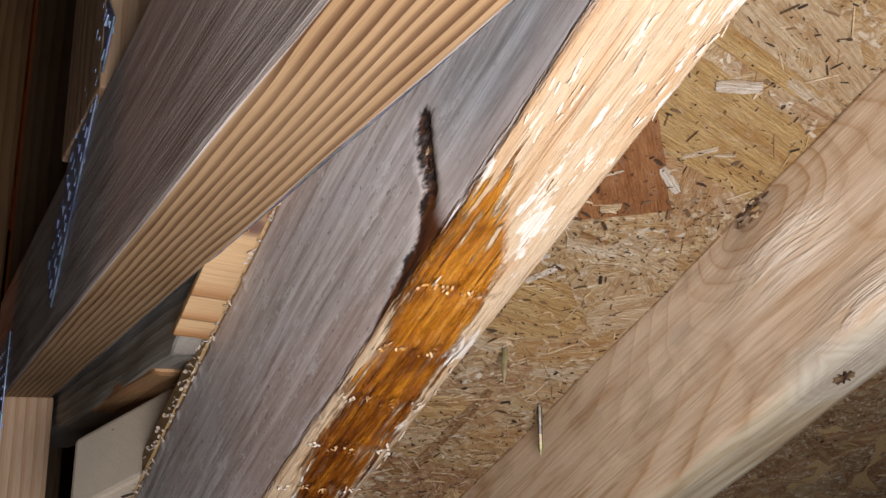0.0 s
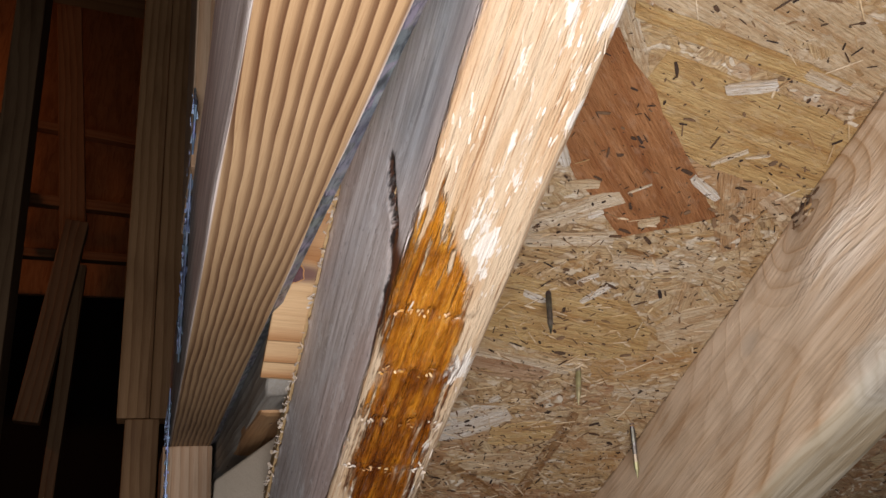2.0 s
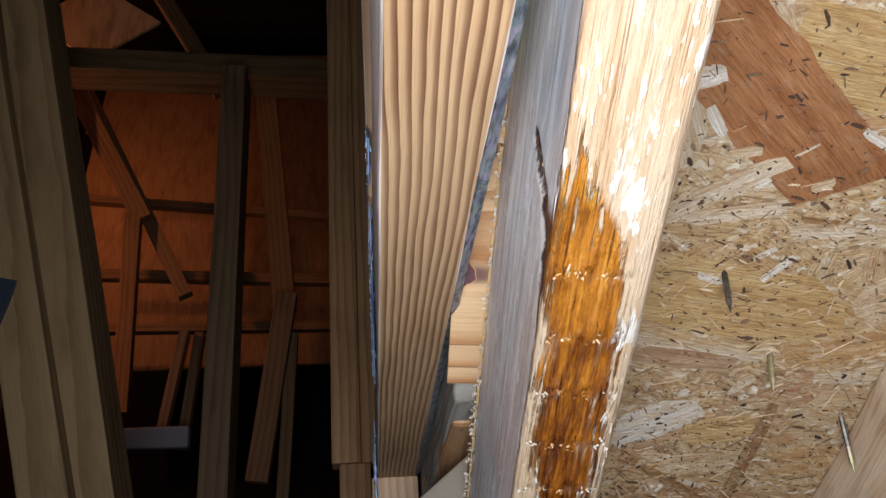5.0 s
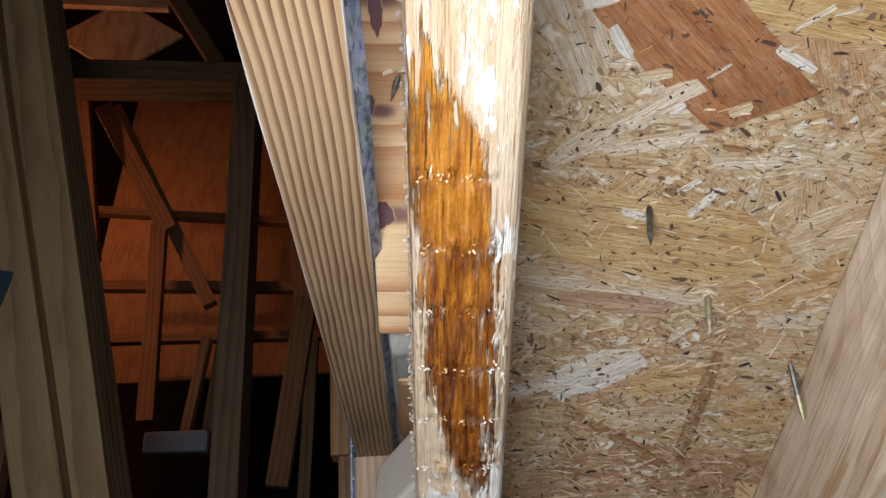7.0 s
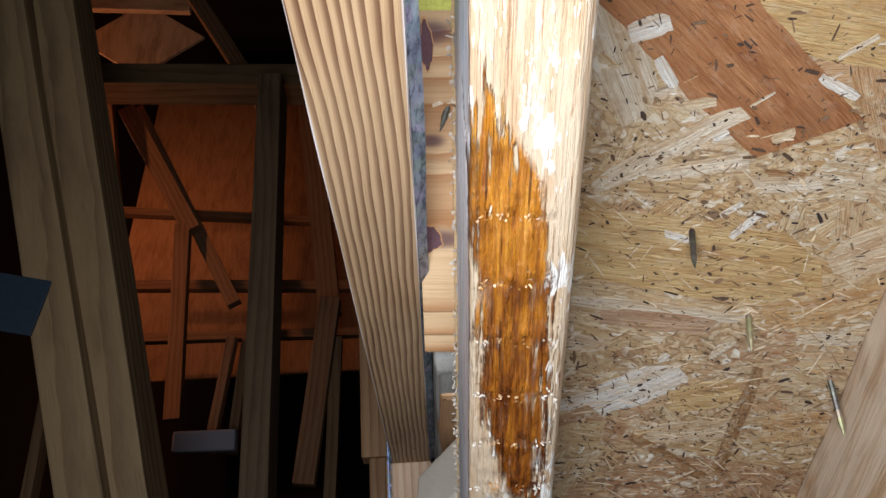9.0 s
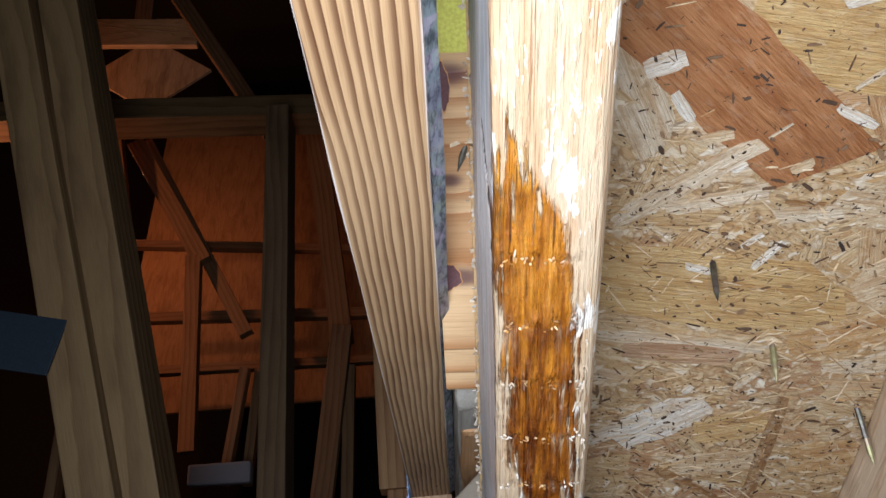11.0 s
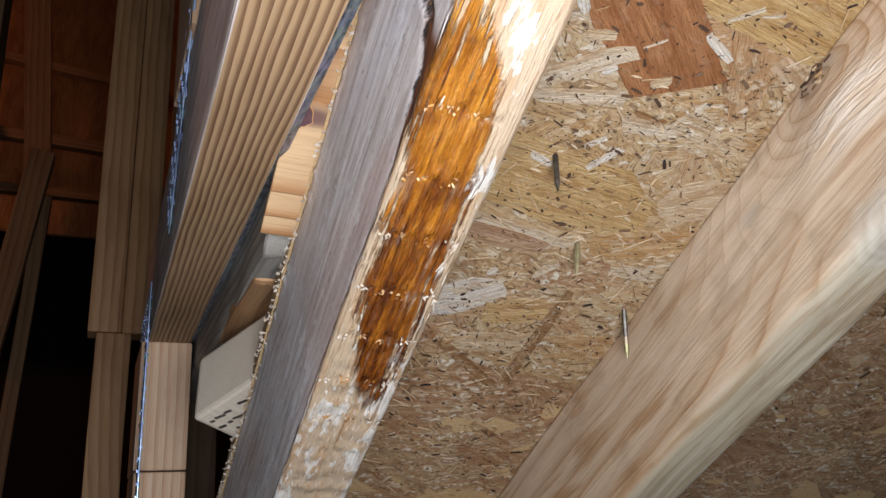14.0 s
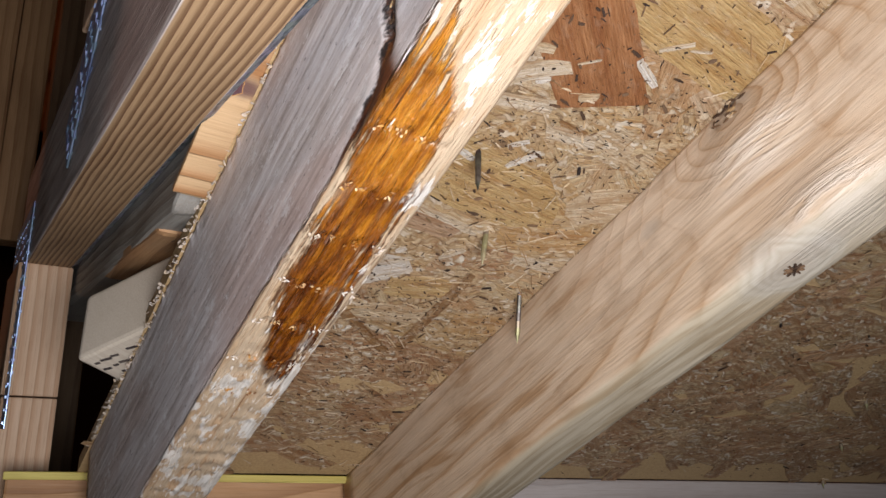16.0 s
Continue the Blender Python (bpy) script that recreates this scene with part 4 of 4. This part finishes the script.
def nail(at, tip, mat, label, tipmat=None):
    a, b = Vector(at), Vector(tip)
    turn = (b - a).to_track_quat("-Z", "Y").to_matrix().to_4x4()
    ob = thing("roofing_nail", DECK @ Matrix.Translation(a) @ turn, label, "nail", "nails through the deck")
    length = (b - a).length
    part("shank", nail_bm(length, 0.00135), mat, ob, smooth=False)
    if tipmat:
        part("tip", nail_bm(length * 0.42, 0.00141), tipmat, ob, "yellow zinc tip", pose(0, 0, -length * 0.59))
    for k in range(5):
        o = new("splinter", shard_mesh("splinter", rnd, rnd.uniform(0.006, 0.013), rnd.uniform(0.0009, 0.002), 0.0004, SLIVER, 5, 0.8))
        o.parent = ob
        o.matrix_local = turn.inverted() @ pose(rnd.uniform(-0.006, 0.004), rnd.uniform(-0.004, 0.002), -0.0016, rnd.uniform(-25, 25), rnd.uniform(-25, 25), rnd.uniform(-30, 40))
    return ob


nail((0.0965, 0.0825, 0.090), (0.0935, 0.086, 0.0655), NAILDARK, "dark steel nail point sticking out of the roof deck")
nail((0.1315, 0.127, 0.090), (0.130, 0.135, 0.071), NAILBRASS, "yellow zinc nail point sticking out of the roof deck")
nail((0.1795, 0.164, 0.090), (0.184, 0.181, 0.066), NAILDARK, "dark nail with a yellow tip beside the pale timber", NAILBRASS)
nail((-0.0075, 0.027, 0.091), (-0.0115, 0.040, 0.086), NAILDARK, "black nail point in the knotty board")

for x, y in ((0.529, 0.181), (0.580, 0.242), (0.636, 0.304)):
    nail((x, y, 0.090), (x + 0.001, y + 0.003, 0.082), NAILBRASS, "small bright nail point in the dim part of the deck")

# ---------------------------------------------------------------- the attic behind
def member(parent, name, a, b, w, d, mat, label="", seed=0):
    """A squared timber between two places, w across and d deep, under a truss."""
    m, length = along(a, b, (0, 1, 0))
    return part(name, box_bm(-w / 2, w / 2, 0, length, -d / 2, d / 2, 0.002, 0.12, 0.001, seed), mat, parent, label, m)


double = thing("doubled_web", pose(0, 0, 0), "doubled dusty brown truss web leaning among the trusses", "truss web")
member(double, "ply", (-0.561, 0.561, 2.62), (0.037, 0.988, 0.0), 0.047, 0.085, WEBWOOD, seed=2)
member(double, "ply", (-0.503, 0.590, 2.62), (0.029, 1.018, 0.0), 0.048, 0.089, WEBWOOD, seed=5)

tall = thing("brown_post", pose(0, 0, 0), "tall brown pine post doubled above, with a stepped end", "post")
member(tall, "ply", (-0.0735, 0.849, 3.3), (-0.0735, 0.849, 1.811), 0.036, 0.038, BROWN, seed=3)
member(tall, "ply", (-0.0375, 0.853, 3.3), (-0.0375, 0.853, 1.811), 0.035, 0.038, BROWN, seed=7)
member(tall, "lower_post", (-0.063, 0.850, 1.8105), (-0.063, 0.850, 0.0), 0.038, 0.036, BROWN, seed=9)
orange = thing("back_board", pose(0, 0, 0), "dim brown upright board behind the posts", "board")
member(orange, "board", (0.03, 0.93, 3.2), (0.03, 0.93, 0.0), 0.075, 0.036, DUSKY, seed=4)

far_post = thing("dusky_post", pose(0, 0, 0), "dark dusty upright truss post", "post")
member(far_post, "post", (-0.296, 1.245, 2.72), (-0.296, 1.245, 0.0), 0.048, 0.089, DUSKY, seed=1)
beam = thing("cross_beam", pose(0, 0, 0), "dark level cross beam above the posts", "beam")
member(beam, "timber", (-1.35, 1.5, 2.985), (0.4, 1.5, 2.885), 0.062, 0.089, WEBWOOD, seed=6)

truss = thing("far_truss", pose(0, 0, 0), "far roof truss in warm orange light", "truss", "far trusses")
for k, (name, a, b, w) in enumerate((
        ("web", (-1.031, 2.30, 3.479), (-0.755, 2.30, 2.956), 0.062), ("web", (-1.009, 2.35, 3.515), (-0.609, 2.35, 2.697), 0.046),
        ("web", (-1.084, 2.20, 3.445), (-0.969, 2.20, 2.80), 0.08), ("upright", (-0.786, 2.30, 2.98), (-0.766, 2.30, 2.30), 0.05),
        ("upright", (-0.354, 2.20, 3.406), (-0.275, 2.20, 2.575), 0.07), ("top_chord", (-1.30, 2.28, 3.56), (-0.10, 2.28, 3.47), 0.022))):
    member(truss, name, a, b, w, 0.038, FAR, seed=k)
truss2 = thing("far_truss", pose(0, 0, 0), "far roof truss in warm orange light", "truss", "far trusses")
for k, (name, a, b, w) in enumerate((
        ("rail", (-1.12, 2.58, 3.21), (-0.10, 2.58, 3.10), 0.03), ("rail", (-1.12, 2.58, 2.897), (-0.10, 2.58, 2.84), 0.037),
        ("bottom_chord", (-1.12, 2.60, 2.693), (0.1, 2.60, 2.665), 0.03),
        ("strut", (-0.528, 2.0, 2.439), (-0.575, 2.0, 2.12), 0.026), ("strut", (-0.49, 2.02, 2.439), (-0.52, 2.02, 2.12), 0.026),
        ("strut", (-0.243, 1.9, 2.50), (-0.31, 1.9, 2.0), 0.055), ("strut", (-0.231, 1.95, 2.402), (-0.34, 1.95, 0.0), 0.031),
        ("strut", (-0.744, 1.4, 2.104), (-0.80, 1.4, 0.0), 0.02))):
    member(truss2, name, a, b, w, 0.038, FAR, seed=20 + k)

sheet = slab("backdrop_sheathing", -1.28, 0.3, 0, 1.9, -0.006, 0.006, SHEET, "orange-lit roof sheathing behind the far trusses", "sheathing")
sheet.matrix_world = along((0, 2.98, 2.66), (0, 3.30, 4.2), (0, -1, 0.5))[0]
gusset = thing("plywood_gusset", pose(0, 0, 0), "dull brown plywood gusset panel on the high truss", "gusset")
panel = box_bm(-0.105, 0.105, -0.12, 0.10, -0.006, 0.006, 0.001, 9)
panel.transform(Matrix.Diagonal((1.32, 1.0, 1.0, 1.0)) @ pose(0, 0, 0, 0, 0, 45))
part("panel", panel, GUSSET, gusset, "", pose(-0.86, 1.9, 3.46, 90, 0, 0))
member(gusset, "hanger", (-0.90, 1.926, 3.50), (-0.90, 1.926, 5.4), 0.06, 0.038, DUSKY, seed=3)
brace = thing("high_brace", pose(0, 0, 0), "dusky brace slanting down from the high truss", "brace")
member(brace, "timber", (-0.96, 1.72, 4.05), (-0.415, 1.72, 3.04), 0.045, 0.038, DUSKY, seed=3)
high = thing("high_board", pose(0, 0, 0), "dull tan board edge high among the trusses", "board")
member(high, "board", (-1.25, 1.78, 3.55), (-0.66, 1.78, 3.50), 0.11, 0.02, GUSSET, seed=8)
WHITE = plain_wood_bits("grey_white_paper", (0.0, (0.36, 0.36, 0.40)), (1.0, (0.44, 0.43, 0.47)))
paper = thing("paper_wrap", pose(-0.51, 1.7, 2.07), "pale grey paper wrapping on a far beam", "paper")
part("wrap", box_bm(-0.068, 0.068, -0.02, 0.02, -0.024, 0.024, 0.006, 0.01, 0.008, 2), WHITE, paper)
tin = thing("blue_metal_plate", pose(-0.452, 0.622, 1.950, 0, 12, 4), "blue-grey metal plate on the dusty web", "metal plate")
part("plate", box_bm(-0.045, 0.040, -0.002, 0.002, -0.032, 0.032, 0.001, 9), TIN, tin)

def tone_strand(name, *cols, scuffed=0.5, crushed=0.25):
    """A strand material of one given tone."""
    n = Nodes(name)
    uv = n.add("ShaderNodeTexCoord", out=2)
    soft = n.noise(n.scaled(uv, (30, 120, 1)), 1.0, 4.0)
    return strand_surface(n, uv, (0.3, 0.7, 0.0), n.mix(n.span(soft, 0.35, 0.65), cols[0], cols[1]), scuffed, crushed)


# ---------------------------------------------------------------- the deck's strands, the nearest as pieces
rnd = random.Random(21)
SHAPES = []
for k in range(26):
    long = rnd.uniform(0.028, 0.095)
    SHAPES.append(shard_mesh("strand", rnd, long, long * rnd.uniform(0.10, 0.36), 0.00028, STRAND, 13, 0.9))
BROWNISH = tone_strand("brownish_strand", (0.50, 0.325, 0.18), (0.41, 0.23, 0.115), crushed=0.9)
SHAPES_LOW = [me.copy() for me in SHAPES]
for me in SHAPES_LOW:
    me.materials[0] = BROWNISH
SPANS = [max(v.co.x for v in me.vertices) * 2 for me in SHAPES]
loose = []
TOTAL = 2100
for k in range(TOTAL):
    near = k < 270
    if near:
        x, y = rnd.uniform(0.03, 0.20), rnd.uniform(-0.08, 0.26)
    else:
        x, y = rnd.uniform(0.0, 0.93), rnd.uniform(-0.30, 0.43)
        if y > deck_low(x) - 0.03:
            continue
    turn = rnd.gauss(14, 26) if rnd.random() < 0.8 else rnd.uniform(-90, 90)
    m = pose(x, y, 0.0891 - 0.0008 * rnd.random(), rnd.gauss(0, 0.35), rnd.gauss(0, 0.35), turn)
    s = rnd.randrange(len(SHAPES))
    if x - 0.5 * SPANS[s] * (abs(math.cos(radians(turn))) + 0.3) < 0.001:
        continue
    if near:
        ob = new("strand", SHAPES[s])
        ob.parent = deck
        ob.matrix_local = m
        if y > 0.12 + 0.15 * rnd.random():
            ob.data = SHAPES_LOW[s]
    else:
        loose.append((s, m))
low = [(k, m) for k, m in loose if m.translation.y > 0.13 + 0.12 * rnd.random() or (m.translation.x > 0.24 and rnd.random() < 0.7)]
join_shards("strands", SHAPES, [q for q in loose if q not in low], STRAND, deck, "pressed wood strands of the deck")
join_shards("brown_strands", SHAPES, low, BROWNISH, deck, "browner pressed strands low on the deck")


RED = tone_strand("reddish_strand", (0.42, 0.195, 0.08), (0.33, 0.14, 0.052), scuffed=0.10, crushed=0.0)
TAN = tone_strand("tan_strand", (0.56, 0.36, 0.155), (0.48, 0.285, 0.115))
CHALK = tone_strand("chalky_strand", (0.80, 0.76, 0.70), (0.70, 0.65, 0.57))
BUFF = tone_strand("buff_strand", (0.64, 0.50, 0.33), (0.55, 0.41, 0.25))
STICK = tone_strand("brown_strand", (0.36, 0.20, 0.08), (0.28, 0.14, 0.05))
CREAMY = tone_strand("creamy_strand", (0.70, 0.61, 0.48), (0.62, 0.50, 0.35), crushed=0.3)
OCHRE = tone_strand("ochre_strand", (0.60, 0.42, 0.19), (0.52, 0.34, 0.14), scuffed=0.2, crushed=0.1)
PINKISH = tone_strand("pinkish_strand", (0.52, 0.35, 0.22), (0.44, 0.28, 0.17), scuffed=0.2, crushed=0.1)
for k, (x, y, l, w, a, skew, mat) in enumerate((
        (0.076, -0.033, 0.034, 0.016, 50, 0, CREAMY), (0.148, -0.012, 0.120, 0.040, 8, 0, OCHRE), (0.128, -0.056, 0.110, 0.034, 12, 0, BUFF), (0.050, 0.001, 0.066, 0.024, 62, 0.3, CREAMY), (0.093, 0.004, 0.104, 0.042, 41, -0.45, RED), (0.100, 0.098, 0.118, 0.042, 6, 0.4, OCHRE),
        (0.177, 0.088, 0.040, 0.026, -29, 0, BUFF), (0.166, 0.121, 0.056, 0.020, -17, 0, TAN), (0.088, 0.127, 0.080, 0.008, 5, 0, CREAMY), (0.091, 0.134, 0.052, 0.012, 4, 0, PINKISH),
        (0.088, 0.178, 0.048, 0.024, -35, 0.2, CHALK), (0.066, 0.186, 0.042, 0.010, -27, 0, CHALK), (0.123, 0.181, 0.036, 0.020, -16, 0, OCHRE), (0.120, 0.207, 0.042, 0.016, -10, 0, BUFF), (0.174, 0.200, 0.036, 0.022, -10, 0, TAN),
        (0.143, 0.199, 0.078, 0.008, 92, 0, STICK), (0.115, 0.228, 0.056, 0.007, 34, 0, STICK), (0.079, 0.044, 0.064, 0.010, -36, 0, CREAMY), (0.092, 0.052, 0.040, 0.008, -14, 0, CREAMY), (0.130, 0.058, 0.026, 0.009, -6, 0.5, CREAMY), (0.127, 0.053, 0.016, 0.003, 5, 0, STICK),
        (0.063, -0.005, 0.015, 0.009, -23, 0, CHALK), (0.072, 0.012, 0.014, 0.005, 52, 0, CHALK), (0.137, 0.015, 0.018, 0.0045, 24, 0, CHALK), (0.139, -0.001, 0.015, 0.0025, -38, 0, CREAMY), (0.091, 0.086, 0.012, 0.004, 14, 0.4, CHALK),
        (0.098, 0.037, 0.0065, 0.0035, -35, 0, CHALK), (0.118, 0.078, 0.017, 0.004, -55, 0, CHALK), (0.110, 0.071, 0.010, 0.003, -40, 0, CHALK), (0.098, 0.156, 0.006, 0.004, -50, 0, CHALK), (0.124, 0.149, 0.015, 0.004, -50, 0, CREAMY), (0.110, 0.021, 0.010, 0.0012, -40, 0, CREAMY),
        (0.122, 0.036, 0.009, 0.005, -30, 0, BUFF), (0.086, 0.024, 0.014, 0.005, -14, 0, BUFF), (0.150, -0.004, 0.010, 0.0015, -20, 0, CREAMY),
        (0.120, -0.0435, 0.092, 0.008, 5, 0, OCHRE), (0.158, -0.040, 0.022, 0.005, 8, 0, CREAMY), (0.130, -0.031, 0.020, 0.006, -20, 0.4, CHALK))):
    ob = new("strand", shard_mesh("strand", rnd, l, w, 0.0003, mat, 17, 0.12 if mat is RED else 0.6))
    if skew:
        ob.data.transform(Matrix(((1, skew, 0, 0), (0, 1, 0, 0), (0, 0, 1, 0), (0, 0, 0, 1))))
    ob.parent = deck
    ob.matrix_local = pose(x, y, 0.0882 - 0.00003 * k, 0, 0, a)

BITS = [shard_mesh("fleck", rnd, l, w, 0.0003, BARK, 5, 0.7) for l, w in ((0.0026, 0.0007), (0.0042, 0.0010), (0.0020, 0.0012), (0.0036, 0.0004), (0.0056, 0.0017), (0.0014, 0.0009))]
bits = []
for k in range(5200):
    x, y = rnd.uniform(0.03, 0.32), rnd.uniform(-0.14, 0.34)
    if k > 3000:
        x, y = rnd.uniform(0.03, 0.85), rnd.uniform(-0.2, 0.4)
    if y > deck_low(x) - 0.01:
        continue
    bits.append((rnd.choice((0, 0, 1, 2, 3, 3, 3, 5, 5, 2)), pose(x, y, 0.0874 - rnd.random() * 0.0004, rnd.gauss(0, 5), rnd.gauss(0, 5), rnd.gauss(15, 45)) @ Matrix.Diagonal((*(2 * [min(2.0, 0.28 + rnd.expovariate(2.6))]), 1, 1))))
for x, y in ((0.125, 0.009), (0.147, 0.073), (0.117, 0.118), (0.150, 0.114), (0.158, 0.167), (0.126, 0.045), (0.150, 0.030), (0.158, 0.026)):
    bits.append((4, pose(x, y, 0.0871, 0, 0, rnd.uniform(-40, 60))))
for cx, cy, spread, many in ((0.066, 0.056, 0.012, 130), (0.150, 0.036, 0.014, 110), (0.112, 0.076, 0.007, 60), (0.085, 0.205, 0.025, 160), (0.150, 0.215, 0.025, 180), (0.075, 0.160, 0.012, 60)):
    for k in range(many):
        bits.append((rnd.choice((0, 2, 3, 5, 5)), pose(cx + rnd.gauss(0, spread * 1.6), cy + rnd.gauss(0, spread), 0.0873, rnd.gauss(0, 6), rnd.gauss(0, 6), rnd.gauss(-20, 40)) @ Matrix.Diagonal((*(2 * [0.25 + 0.5 * rnd.random()]), 1, 1))))
join_shards("bark_flecks", BITS, bits, BARK, deck, "dark bark flecks pressed into the deck")

NEEDLES = [shard_mesh("needle", rnd, l, w, 0.0003, SLIVER, 5, 0.8) for l, w in ((0.007, 0.0004), (0.011, 0.0005), (0.004, 0.0006), (0.015, 0.0006), (0.005, 0.0011))]
needles = []
for k in range(2400):
    x, y = rnd.uniform(0.03, 0.30), rnd.gauss(0.16, 0.11)
    if k > 1300:
        x, y = rnd.uniform(0.03, 0.85), rnd.uniform(-0.2, 0.4)
    if y > deck_low(x) - 0.02 or (abs(x - 0.093) < 0.06 and -0.03 < y < 0.035 and rnd.random() < 0.92):
        continue
    needles.append((rnd.randrange(5), pose(x, y, 0.0875 - rnd.random() * 0.0005, rnd.gauss(0, 4), rnd.gauss(0, 4), rnd.gauss(10, 35)) @ Matrix.Diagonal((*(2 * [0.4 + 0.7 * rnd.random()]), 1, 1))))
join_shards("wood_slivers", NEEDLES, needles, SLIVER, deck, "fine pale wood slivers on the deck")

# the crumbled edge of the sheet beside the stained chord
crumbs = []
for k in range(520):
    crumbs.append((rnd.choice((0, 2, 4, 4)), pose(-0.0004 - 0.0022 * rnd.random(), rnd.uniform(-0.2, 0.40), 0.0885 + rnd.uniform(-0.003, 0.008), rnd.uniform(-50, 50), rnd.uniform(-60, 60), rnd.gauss(10, 50)) @ Matrix.Diagonal((0.4, 1.6, 1, 1))))
join_shards("edge_crumble", NEEDLES, crumbs, FUZZ, stained, "crumbled pale edge of the sheet")
